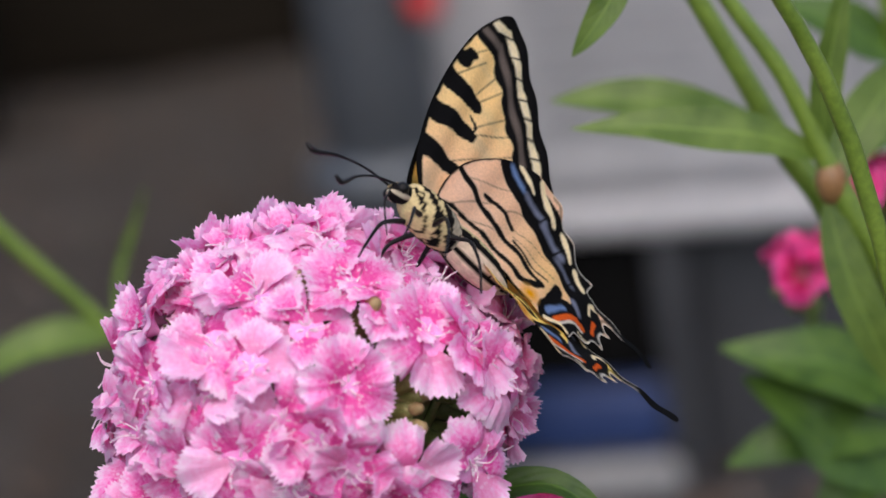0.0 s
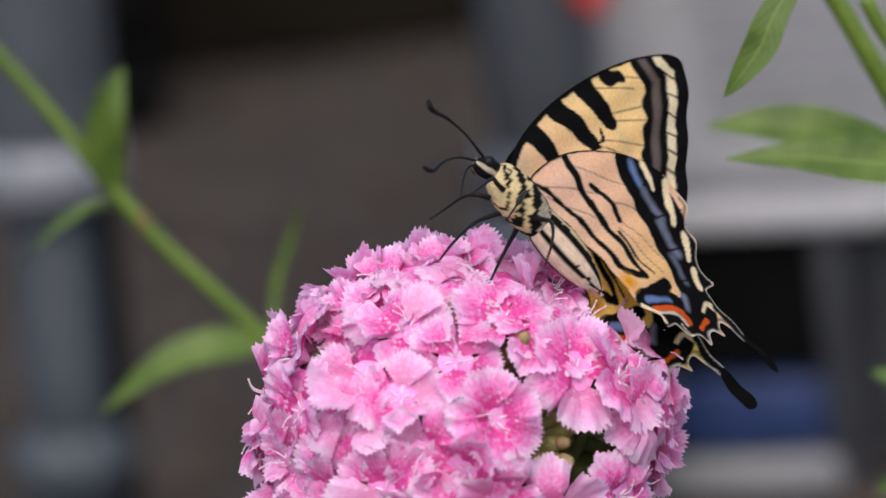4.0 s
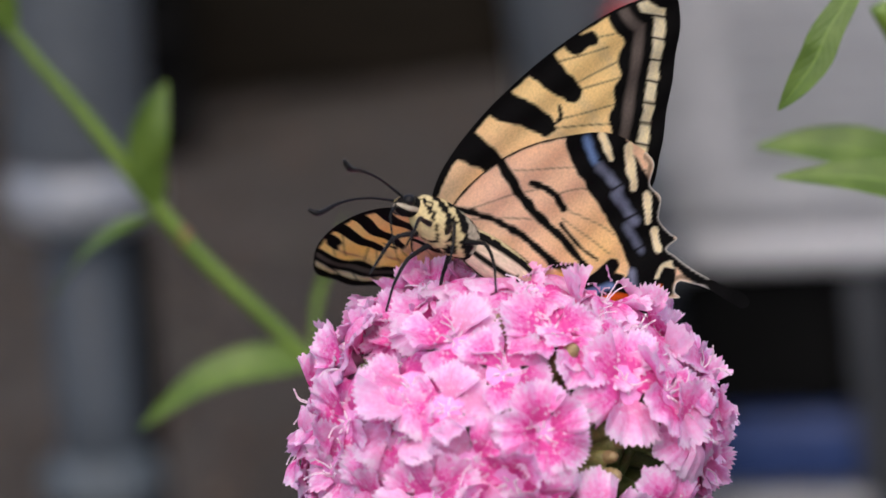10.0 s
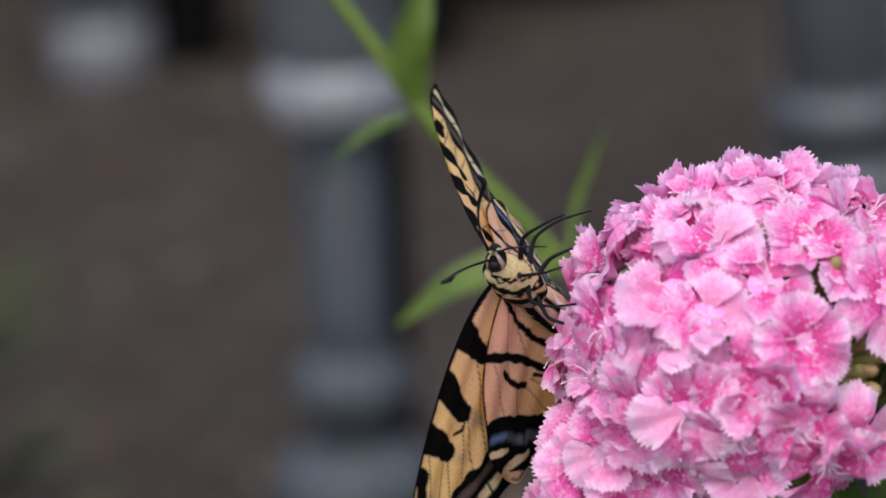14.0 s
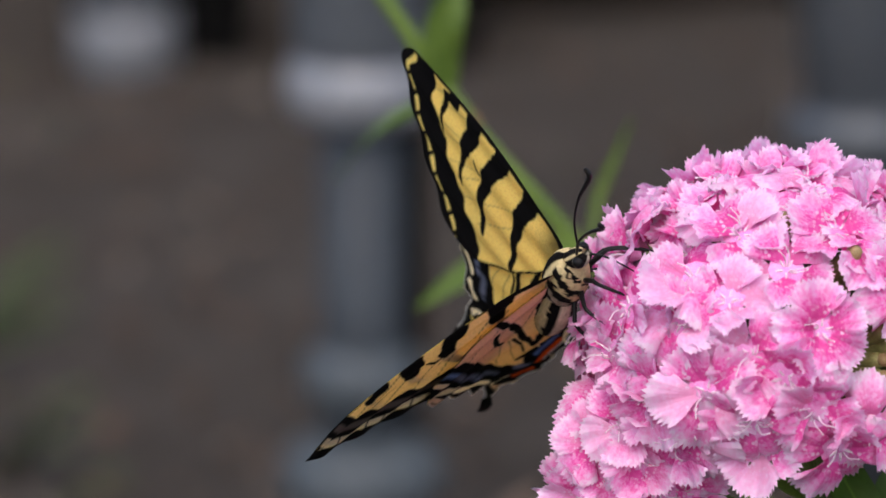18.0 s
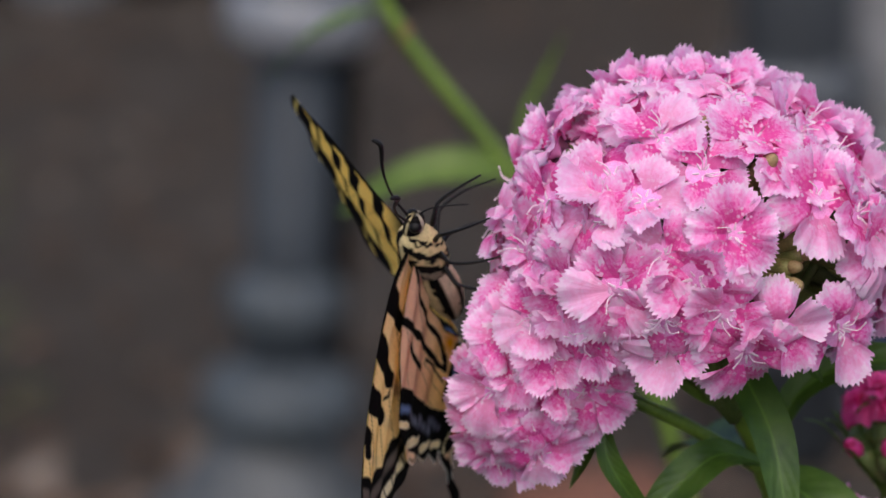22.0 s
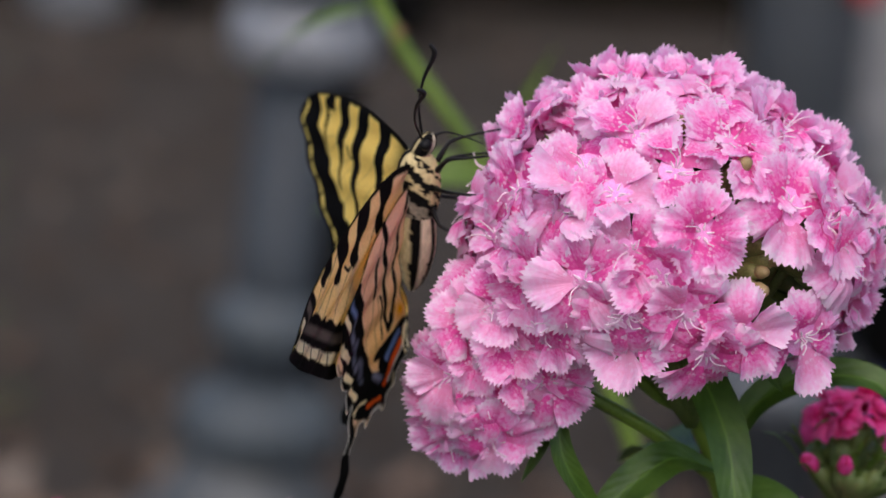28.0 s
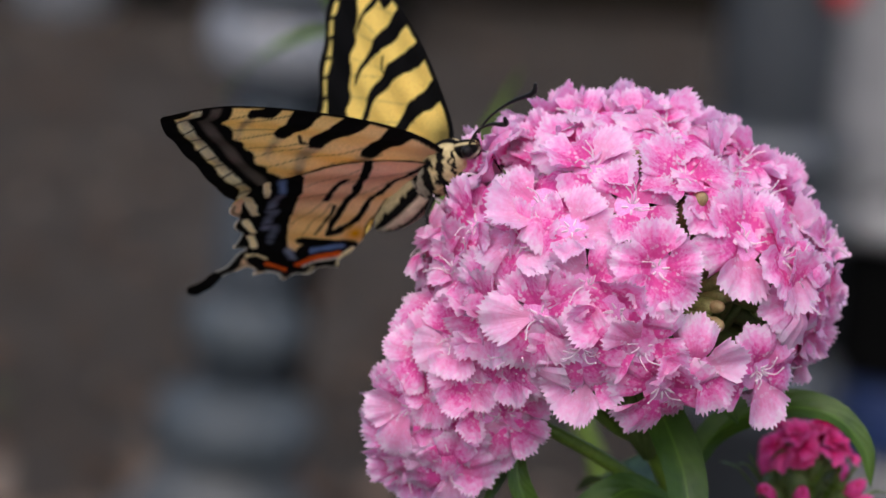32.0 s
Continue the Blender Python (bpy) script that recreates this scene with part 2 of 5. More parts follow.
def box(bm, x0, y0, z0, x1, y1, z1, bevel=0.0, mat=0):
    res = bmesh.ops.create_cube(bm, size=1)
    vs = res["verts"]
    bmesh.ops.transform(bm, matrix=Matrix.Translation(((x0 + x1) / 2, (y0 + y1) / 2, (z0 + z1) / 2)) @ Matrix.Diagonal((x1 - x0, y1 - y0, z1 - z0, 1)), verts=vs)
    if bevel:
        es = list({e for v in vs for e in v.link_edges})
        bmesh.ops.bevel(bm, geom=es, offset=bevel, segments=3, affect="EDGES", profile=0.5)
    for f in bm.faces:
        f.material_index = mat
    return bm


def leaf_mesh(name, points, width, cup=0.25, wave=0.0, mats=(), seed=0, nu=9, nv=24, twist=0.0, up=(0, 0, 1)):
    """A lance-shaped leaf along a curve, with a folded midrib and wavy margins; it has two skins."""
    rnd = random.Random(seed)
    pts = spline(points, nv)
    ph = rnd.uniform(0, 6)
    co, us, vs = [], [], []
    for i in range(nv):
        v = i / (nv - 1)
        t = Vector(pts[min(i + 1, nv - 1)] - pts[max(i - 1, 0)]).normalized()
        side = t.cross(Vector(up)).normalized()
        nrm = side.cross(t).normalized()
        rot = Matrix.Rotation(twist * v, 3, t)
        side, nrm = rot @ side, rot @ nrm
        w = width * (math.sin(math.pi * min(1, v * 0.96 + 0.035) ** 0.8) ** 0.85) * 0.5
        for j in range(nu):
            u = 2 * j / (nu - 1) - 1
            h = cup * w * abs(u) ** 1.2 + wave * w * math.sin(9 * v + ph + 2 * (u > 0)) * u * u
            co.append(Vector(pts[i]) + side * (u * w) + nrm * h)
            us.append(u)
            vs.append(v)
    faces = grid_faces(nu, nv)
    n = len(co)
    thick = max(0.00012, width * 0.012)
    co2 = [c + Vector(up) * -thick for c in co]
    faces2 = [tuple(n + k for k in reversed(f)) for f in faces]
    return sheet(name, co + co2, faces + faces2, {"u": us + us, "v": vs + vs}, mats)

# ---------------------------------------------------------------- ground and the yard behind
SOIL = Nodes("bare_soil", 0.95, spec=0.15)
_big, _mid, _fine = SOIL.noise(2.2, 4), SOIL.noise(16, 6), SOIL.noise(130, 4)
_c = SOIL.ramp(_mid, [(0.3, (0.028, 0.0245, 0.021)), (0.55, (0.050, 0.045, 0.040)), (0.75, (0.083, 0.074, 0.066))])
_c = SOIL.mix(SOIL.math("MULTIPLY", _big, 0.45), _c, (0.046, 0.043, 0.042))
SOIL.colour(SOIL.mix(0.3, _c, SOIL.ramp(_fine, [(0.35, (0.02, 0.016, 0.012)), (0.65, (0.11, 0.09, 0.07))])))
SOIL.bump(SOIL.math("ADD", _mid, SOIL.math("MULTIPLY", _fine, 0.4)), 0.8, 0.02)


def ground_height(x, y):
    return 0.012 * noise.noise((x * 3, y * 3, 0)) + 0.005 * noise.noise((x * 14, y * 14, 2))


def make_ground():
    xs = np.concatenate([-np.geomspace(400, 1.6, 14), np.linspace(-1.5, 1.5, 90), np.geomspace(1.6, 400, 14)])
    ys = np.concatenate([-np.geomspace(400, 1.3, 12), np.linspace(-1.2, 3.6, 130), np.geomspace(3.8, 400, 14)])
    co = [(x, y, ground_height(x, y) - 0.012 if abs(x) < 1.6 and -1.3 < y < 3.7 else -0.012) for y in ys for x in xs]
    me = sheet("ground", co, grid_faces(len(xs), len(ys)), {}, [SOIL.mat])
    return tagged(new("ground", me), "dark brown bare garden soil with fine litter", "ground", kind="structure")


make_ground()
CHIP = Nodes("bark_chip", 0.85, spec=0.2)
CHIP.colour(CHIP.mix(0.5, CHIP.ramp(CHIP.t.nodes.new("ShaderNodeNewGeometry").outputs["Random Per Island"], [(0.1, (0.018, 0.012, 0.009)), (0.5, (0.06, 0.035, 0.025)), (0.8, (0.17, 0.11, 0.08)), (0.97, (0.34, 0.30, 0.26)), (1.0, (0.05, 0.1, 0.03))]), CHIP.ramp(CHIP.noise(200), [(0.3, (0.03, 0.02, 0.015)), (0.7, (0.2, 0.14, 0.1))])))


def make_litter():
    """Bark chips and dry leaves strewn over the soil."""
    rnd = random.Random(5)
    co, faces = [], []
    for k in range(3800):
        y = rnd.uniform(0.5, 2.6)
        near = 1.0 if y < 1.42 else 0.28
        if rnd.random() > near:
            continue
        x = rnd.uniform(-0.45, 0.5)
        s, w, h = rnd.uniform(0.006, 0.02), rnd.uniform(0.003, 0.009), rnd.uniform(0.001, 0.003)
        if y < 1.42 and k % 3 == 0:
            s, w = s * 2.2, w * 2.6
        m = Matrix.Translation((x, y, ground_height(x, y) - 0.009)) @ Euler((rnd.gauss(0, 0.35), rnd.gauss(0, 0.35), rnd.uniform(0, 6.3))).to_matrix().to_4x4()
        b = len(co)
        for dz in (0, h):
            for dx, dy in ((-1, -0.5), (0.2, -1), (1, 0.3), (-0.2, 1)):
                co.append(m @ Vector((dx * s * 0.5, dy * w * 0.5, dz + h * 0.8 * dx * dx)))
        faces += [(b + 3, b + 2, b + 1, b), (b + 4, b + 5, b + 6, b + 7)] + [(b + i, b + (i + 1) % 4, b + 4 + (i + 1) % 4, b + 4 + i) for i in range(4)]
    me = sheet("bark_litter", co, faces, {}, [CHIP.mat], smooth=False)
    tagged(new("bark_litter", me), "brown bark chips and dry leaf bits on the soil", "mulch", kind="stuff")


make_litter()

PIPE = two_tone("galvanised_steel", (0.062, 0.070, 0.081), (0.114, 0.128, 0.142), 22, 0.45, 0.35, bump=0.1).mat
PIPE_DARK = two_tone("dark_blue_steel", (0.022, 0.028, 0.034), (0.050, 0.060, 0.070), 22, 0.55, 0.0, bump=0.1, spec=0.25).mat
PIPE_FOOT = two_tone("stained_steel", (0.012, 0.015, 0.017), (0.105, 0.115, 0.120), 34, 0.6, 0.0, bump=0.2).mat
PIPE_RING = two_tone("worn_blue_steel", (0.024, 0.033, 0.039), (0.085, 0.101, 0.113), 30, 0.55, 0.0, bump=0.15, spec=0.3).mat
PIPE_LIGHT = two_tone("pale_collar", (0.165, 0.18, 0.20), (0.26, 0.27, 0.29), 25, 0.4, 0.2, bump=0.1).mat
CASE = two_tone("weathered_grey_paint", (0.31, 0.32, 0.33), (0.43, 0.43, 0.44), 14, 0.55, bump=0.1).mat
CASE_MID = two_tone("mid_grey_paint", (0.19, 0.195, 0.20), (0.26, 0.26, 0.265), 14, 0.55, bump=0.1).mat
CASE_DARK = two_tone("lower_case_dark_grey", (0.024, 0.026, 0.03), (0.045, 0.048, 0.053), 14, 0.7, bump=0.1, spec=0.2).mat
BLACK = two_tone("black_plastic_and_shade", (0.0025, 0.0025, 0.0025), (0.006, 0.006, 0.006), 20, 0.85, spec=0.03).mat
BLUE = two_tone("blue_plate", (0.010, 0.022, 0.080), (0.017, 0.038, 0.12), 20, 0.4).mat
RED = two_tone("red_cap", (0.42, 0.006, 0.006), (0.55, 0.015, 0.012), 30, 0.4).mat


def empty(name, x, y, z, label, category, group="", rz=0):
    ob = new(name)
    ob.matrix_basis = pose(x, y, z, 0, 0, rz)
    return tagged(ob, label, category, group)


def pipe_post(x, y, rx, ry):
    """A standing pipe with a wide sleeve over a thin shank, a black rod added behind to darken its right side, and a
    flared foot.
    """
    ob = empty("pipe_post", x, y, -0.014, "upright grey steel pipe with pale collar and flared foot on soil", "pipe", "standing pipes")
    ob.matrix_basis = pose(x, y, -0.014, rx, ry, 0)
    part("shank", lathe(bmesh.new(), [(0.0178, 0.06), (0.0172, 0.12), (0.0172, 0.222)]), PIPE_DARK, ob)
    # Added black rod that makes the shank's right side dark.
    part("conduit", lathe(bmesh.new(), [(0.0100, 0.0), (0.0100, 0.224)], m=pose(0.0165, 0.018, 0)), BLACK, ob, "thin black rod added to darken the right side of the shank")
    part("sleeve", lathe(bmesh.new(), [(0.0280, 0.248), (0.0292, 0.252), (0.0292, 0.60), (0.026, 0.604)]), PIPE, ob)
    part("collar", lathe(bmesh.new(), [(0.0180, 0.221), (0.0285, 0.225), (0.0315, 0.232), (0.0315, 0.243), (0.0285, 0.249)]), PIPE_LIGHT, ob, "pale grey collar")
    part("foot_ring", lathe(bmesh.new(), [(0.0180, 0.100), (0.0240, 0.104), (0.0252, 0.112), (0.0245, 0.121), (0.0180, 0.126)]), PIPE_RING, ob, "worn pale steel ring")
    part("flange", lathe(bmesh.new(), [(0.0250, 0.056), (0.0335, 0.060), (0.0345, 0.070), (0.0325, 0.080), (0.0200, 0.088)]), PIPE_RING, ob, "worn bluish flange")
    part("foot", lathe(bmesh.new(), [(0.0600, 0.0), (0.0590, 0.010), (0.0500, 0.022), (0.0400, 0.036), (0.0300, 0.050), (0.0240, 0.060)]), PIPE_FOOT, ob, "flared stained pipe foot")
    return ob


pipe_post(-0.1165, 1.25, 0, 3.0)


def make_bucket():
    """A pale grey bucket on the soil farther back."""
    ob = empty("bucket", -0.292, 2.42, -0.012, "pale grey tapered bucket on soil near the dark boards", "bucket")
    part("wall", lathe(bmesh.new(), [(0.0300, 0.040), (0.0335, 0.046), (0.0420, 0.235), (0.0400, 0.236), (0.0310, 0.050)], 32), PIPE, ob)
    part("base_rim", lathe(bmesh.new(), [(0.0300, 0.0), (0.0335, 0.004), (0.0345, 0.034), (0.0325, 0.0395)], 32), PIPE_LIGHT, ob, "pale base rim")
    part("top_rim", lathe(bmesh.new(), [(0.0422, 0.236), (0.0450, 0.239), (0.0450, 0.246), (0.0405, 0.248), (0.0395, 0.237)], 32), PIPE_LIGHT, ob)
    part("handle", tube(bmesh.new(), [(-0.045, 0, 0.24), (-0.03, -0.02, 0.285), (0.03, -0.02, 0.285), (0.045, 0, 0.24)], [0.0025] * 4, 8), PIPE_DARK, ob, "thin wire handle")
    return ob


def make_pot():
    ob = empty("plant_pot", -0.236, 2.44, -0.012, "small black plastic plant pot beside the bucket", "pot")
    part("wall", lathe(bmesh.new(), [(0.0210, 0.0), (0.0220, 0.003), (0.0265, 0.048), (0.0245, 0.049), (0.0200, 0.006)], 28), BLACK, ob)
    part("rim", lathe(bmesh.new(), [(0.0266, 0.049), (0.0285, 0.050), (0.0285, 0.060), (0.0255, 0.061), (0.0248, 0.050)], 28), BLACK, ob)
    return ob


make_bucket()
make_pot()


def make_crate():
    ob = empty("plastic_crate", -0.115, 2.40, -0.01, "black plastic crate in front of the dark boards", "crate")
    for k in range(4):
        part("slat", box(bmesh.new(), -0.05, -0.03, 0.004 + 0.055 * k, 0.05, 0.12, 0.05 + 0.055 * k, 0.004), BLACK, ob)
    return ob


make_crate()
# Dark box added to stand in for shade over the far soil.
SOIL_SHADE = two_tone("soil_shade_dark", (0.008, 0.007, 0.005), (0.018, 0.014, 0.010), 12, 0.85, bump=0.4, dist=0.004, stretch=(0.15, 1, 1), spec=0.04).mat


def make_shade_box():
    ob = empty("shade_box", 0.045, 2.55, -0.01, "dark brown plank box added for the shade over the far soil", "planter")
    for k in range(4):
        part("plank", box(bmesh.new(), -0.115, -0.02, 0.004 + 0.09 * k, 0.115, 0.16, 0.09 + 0.09 * k, 0.004), SOIL_SHADE, ob)
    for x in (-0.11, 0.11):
        part("corner_post", box(bmesh.new(), x - 0.014, -0.032, 0.0, x + 0.014, -0.0205, 0.38, 0.003), SOIL_SHADE, ob)


make_shade_box()
# Near-black boards added where the far yard only lies in shade.
FAR_SHADE = two_tone("far_shade_dark", (0.010, 0.008, 0.006), (0.022, 0.017, 0.012), 9, 0.85, bump=0.4, dist=0.004, stretch=(1, 1, 0.15), spec=0.04).mat


def make_far_shade():
    ob = empty("far_shade_boards", 0, 2.78, -0.02, "dark upright boards added for the deep shade behind the yard", "fence")
    part("rail", box(bmesh.new(), -2.0, 0.025, 0.2, 2.0, 0.06, 0.28, 0.005), FAR_SHADE, ob)
    part("rail", box(bmesh.new(), -2.0, 0.025, 0.8, 2.0, 0.06, 0.88, 0.005), FAR_SHADE, ob)
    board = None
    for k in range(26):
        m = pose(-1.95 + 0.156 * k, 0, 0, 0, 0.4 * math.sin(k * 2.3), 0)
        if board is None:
            board = part("board", box(bmesh.new(), -0.074, 0, 0, 0.074, 0.024, 1.1, 0.003), FAR_SHADE, ob)
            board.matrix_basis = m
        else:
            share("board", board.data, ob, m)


make_far_shade()


def make_meter():
    """Pipe riser with stacked fittings beside the cabinet."""
    ob = empty("pipe_riser", 0.112, 1.40, -0.01, "bluish grey pipe riser with stacked rounded fittings", "pipe", "standing pipes")
    part("riser", lathe(bmesh.new(), [(0.027, 0.0), (0.027, 0.62)]), PIPE, ob)
    for k, (z, r, h) in enumerate([(0.125, 0.040, 0.026), (0.160, 0.036, 0.022), (0.045, 0.042, 0.03)]):
        part("fitting", lathe(bmesh.new(), [(0.027, z), (r * 0.9, z + 0.1 * h), (r, z + 0.35 * h), (r, z + 0.7 * h), (r * 0.9, z + 0.92 * h), (0.027, z + h)]), PIPE, ob)
    valve = part("valve", lathe(bmesh.new(), [(0.004, 0), (0.007, 0.003), (0.0074, 0.006), (0.0074, 0.016), (0.005, 0.02)], m=pose(0.022, -0.03, 0.252, 90)), RED, ob, "round red valve cap")
    return ob


make_meter()


def make_cabinet():
    ob = empty("utility_cabinet", 0.26, 1.46, -0.024, "pale grey weathered utility cabinet with dark recess and blue plate", "cabinet", rz=-20)
    part("body", box(bmesh.new(), -0.122, -0.06, 0.155, 0.16, 0.2, 0.62, 0.012), CASE, ob)
    part("hood", box(bmesh.new(), -0.125, -0.072, 0.138, 0.163, 0.19, 0.153, 0.006), CASE, ob)
    # The dark grey carries the shade of the recess under the hood.
    part("recess", box(bmesh.new(), -0.115, -0.045, 0.0, 0.155, 0.19, 0.139, 0.004), CASE_DARK, ob, "recessed lower panel with shade put into its dark grey")
    # A proud black block; the darkness of the opening is its colour.
    part("slot", box(bmesh.new(), -0.098, -0.056, 0.071, -0.018, -0.03, 0.137, 0.004), BLACK, ob, "black block for the dark opening of the slot")
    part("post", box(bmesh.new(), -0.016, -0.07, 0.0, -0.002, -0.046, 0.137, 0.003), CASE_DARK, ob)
    part("plate", box(bmesh.new(), -0.1, -0.068, 0.037, -0.017, -0.048, 0.068, 0.003), BLUE, ob, "blue plate")
    part("sill", box(bmesh.new(), -0.115, -0.075, 0.017, -0.012, -0.046, 0.033, 0.004), CASE_MID, ob)
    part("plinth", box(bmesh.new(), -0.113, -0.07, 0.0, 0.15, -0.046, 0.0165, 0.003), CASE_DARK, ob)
    for k in range(5):
        part("louvre", box(bmesh.new(), -0.06, -0.066, 0.19 + k * 0.016, 0.12, -0.058, 0.196 + k * 0.016, 0.002), CASE_MID, ob)
    return ob


make_cabinet()

# ---------------------------------------------------------------- sweet william


def petal_mesh(seed, mat, size=0.0088, droop=0.0, fold=0.0):
    """One fan-shaped petal with a toothed rim, lying along +x from the throat, slightly ruffled and pleated."""
    rnd = random.Random(seed)
    nu, nv = 31, 13
    half = radians(rnd.uniform(34, 41))
    p1, p2, p3 = rnd.uniform(0, 6), rnd.uniform(0, 6), rnd.uniform(0, 6)
    curl = rnd.uniform(-0.12, 0.30) + droop
    skew = rnd.uniform(-0.10, 0.10)
    teeth = [rnd.uniform(0.55, 1.25) if j % 2 else rnd.uniform(-0.15, 0.1) for j in range(nu)]
    drift = [rnd.uniform(-0.35, 0.35) / nu for j in range(nu)]
    co, us, vs = [], [], []
    for i in range(nv):
        v = i / (nv - 1)
        cut = max(0, v - 0.84) / 0.16
        for j in range(nu):
            u = 2 * j / (nu - 1) - 1 + 2 * drift[j] * cut
            rim = 1.0 - 0.20 * abs(u) ** 3 + 0.088 * teeth[j] * cut + 0.03 * math.sin(u * 4 + p2) * v
            r = 0.0011 + (size * rim - 0.0011) * v
            w = half * (0.50 + 0.50 * min(1, v * 1.5) ** 0.85)
            a = u * w + skew * v
            x, y = r * math.cos(a), r * math.sin(a)
            ruff = math.sin(u * 4.5 + p1) * 0.10 * v * v + math.sin(u * 11 + p2) * 0.045 * v ** 3 + 0.018 * teeth[j] * v ** 5 + math.sin(v * 4 + p3) * 0.03 * v
            z = size * (0.12 * math.sin(min(1.0, v * 1.6) * 1.57) + ruff - curl * v * v * v + 0.10 * (u * v) ** 2 - 0.03 * math.exp(-(u * 5) ** 2) * v + fold * abs(u) * v)
            co.append((x, y, z))
            us.append(u)
            vs.append(v)
    n = len(co)
    faces = grid_faces(nu, nv)
    back = [(c[0], c[1], c[2] - 0.00016) for c in co]
    return sheet("petal", co + back, faces + [tuple(n + k for k in reversed(f)) for f in faces], {"u": us + us, "v": vs + vs}, [mat])


def calyx_mesh(name, mat, length=0.013):
    bm = lathe(bmesh.new(), [(0.0009, -length), (0.0017, -length * 0.9), (0.0021, -length * 0.5), (0.0020, -length * 0.2), (0.0012, -length * 0.12)], seg=10)
    for k in range(5):
        a = k * 2 * math.pi / 5 + 0.6
        c, s = math.cos(a), math.sin(a)
        tube(bm, [(0.0018 * c, 0.0018 * s, -length * 0.4), (0.0025 * c, 0.0025 * s, -length * 0.22), (0.0028 * c, 0.0028 * s, -length * 0.12)], [0.0006, 0.0005, 0.00008], 5, 6)
    me = bpy.data.meshes.new(name)
    bm.to_mesh(me)
    bm.free()
    me.materials.append(mat)
    me.polygons.foreach_set("use_smooth", [True] * len(me.polygons))
    return me


def stamen_mesh(seed, mat):
    """White curling filaments that stand out of the throat."""
    rnd = random.Random(seed)
    bm = bmesh.new()
    for k in range(2 + seed % 3):
        a = rnd.uniform(0, 6.3)
        r = rnd.uniform(0.0010, 0.0042)
        h = rnd.uniform(0.0018, 0.0046)
        tip = Vector((r * math.cos(a + 0.4), r * math.sin(a + 0.4), h))
        tube(bm, [(0.0004 * math.cos(a), 0.0004 * math.sin(a), 0), (r * 0.5 * math.cos(a), r * 0.5 * math.sin(a), h * 0.75), tip], [0.00016, 0.00013, 0.00010], 5, 7)
        bmesh.ops.create_uvsphere(bm, u_segments=6, v_segments=4, radius=0.00019, matrix=Matrix.Translation(tip))
    for k in range(5):
        a = 1.257 * k + 0.6
        tube(bm, [(0, 0, -0.001), (0.0009 * math.cos(a), 0.0009 * math.sin(a), 0.0006), (0.0020 * math.cos(a), 0.0020 * math.sin(a), 0.0011)], [0.00036, 0.00028, 0.00012], 5, 5)
    lathe(bm, [(0.0002, -0.0018), (0.0012, -0.0006), (0.0022, 0.0003), (0.0033, 0.0006)], 12, mat=1)
    me = bpy.data.meshes.new("stamen_tuft")
    bm.to_mesh(me)
    bm.free()
    me.materials.append(mat)
    me.materials.append(THROAT)
    return me


PETALS = [petal_mesh(s, PETAL, droop=d, fold=e) for s, d, e in ((1, 0, 0), (2, 0.1, 0), (3, 0.2, 0.1), (4, -0.08, 0), (5, 0.05, -0.15), (6, 0.32, 0), (7, 0.12, 0.25), (8, -0.15, 0), (21, 0.0, -0.1), (22, 0.08, 0.1), (23, 0.16, 0), (24, 0.5, -0.2))]
PETALS_RED = [petal_mesh(s, PETAL_RED, droop=d) for s, d in ((11, 0), (12, 0.15), (13, 0.3))]
CALYX_ME = calyx_mesh("floret", CALYX)
STAMEN_ME = [stamen_mesh(s, STAMEN) for s in range(6)]


def facing(p, n, spin=0.0):
    """The pose at p whose z axis is n."""
    return Matrix.Translation(p) @ Vector(n).to_track_quat("Z", "Y").to_matrix().to_4x4() @ Matrix.Rotation(spin, 4, "Z")


def floret(parent, p, n, spin, size, rnd, petals, tight=0.0, stamens=True):
    """One five-petalled floret on its calyx."""
    ob = share("floret", CALYX_ME, parent, facing(p, n, spin))
    for k in range(5):
        me = rnd.choice(petals)
        tilt = rnd.gauss(-6, 8) - tight
        m = Matrix.Rotation(radians(72 * k + rnd.gauss(0, 4)), 4, "Z") @ Matrix.Rotation(radians(tilt), 4, "Y") @ Matrix.Rotation(radians(rnd.gauss(0, 9)), 4, "X") @ Matrix.Scale(size * rnd.uniform(0.92, 1.08), 4)
        share("petal", me, ob, m)
    if stamens:
        share("stamen_tuft", rnd.choice(STAMEN_ME), ob, Matrix.Rotation(rnd.uniform(0, 6.3), 4, "Z") @ Matrix.Scale(size, 4))
    return ob


HEAD = Vector((0.0022, 0.0, 0.4472))
# florets of the dome's front: turn about the stalk from the front, height, both in degrees
DOME = [(7, 20), (-37, 36), (-25, 55), (28, 73), (23, 54), (41, 29), (58, 6), (46, -21), (21, -17), (-14, 12), (-45, -7), (-37, 21), (-59, 22), (-79, 38), (-73, 71), (82, 57), (65, 43), (90, 14), (85, 0), (-96, 18), (-87, -11),
        (-66, 2), (-42, -23), (-14, -12), (-27, -2), (-75, -28), (-3, 42), (4, -8), (37, 46), (96, 32), (12, -25), (-33, -18), (-4, 4), (55, 20), (-91, 4), (-22, 30)]
# florets behind its upper outline
CREST = [(144, 72), (-111, 51), (-120, 60), (-155, 73), (178, 75), (122, 65), (-103, 38), (80, -16), (110, 48), (-135, 42)]
# openings between the florets, where green shows
OPEN = [(27, 17), (30, 0), (-6, 52), (8, 0), (23, 38), (31, 36), (-8, 20)]
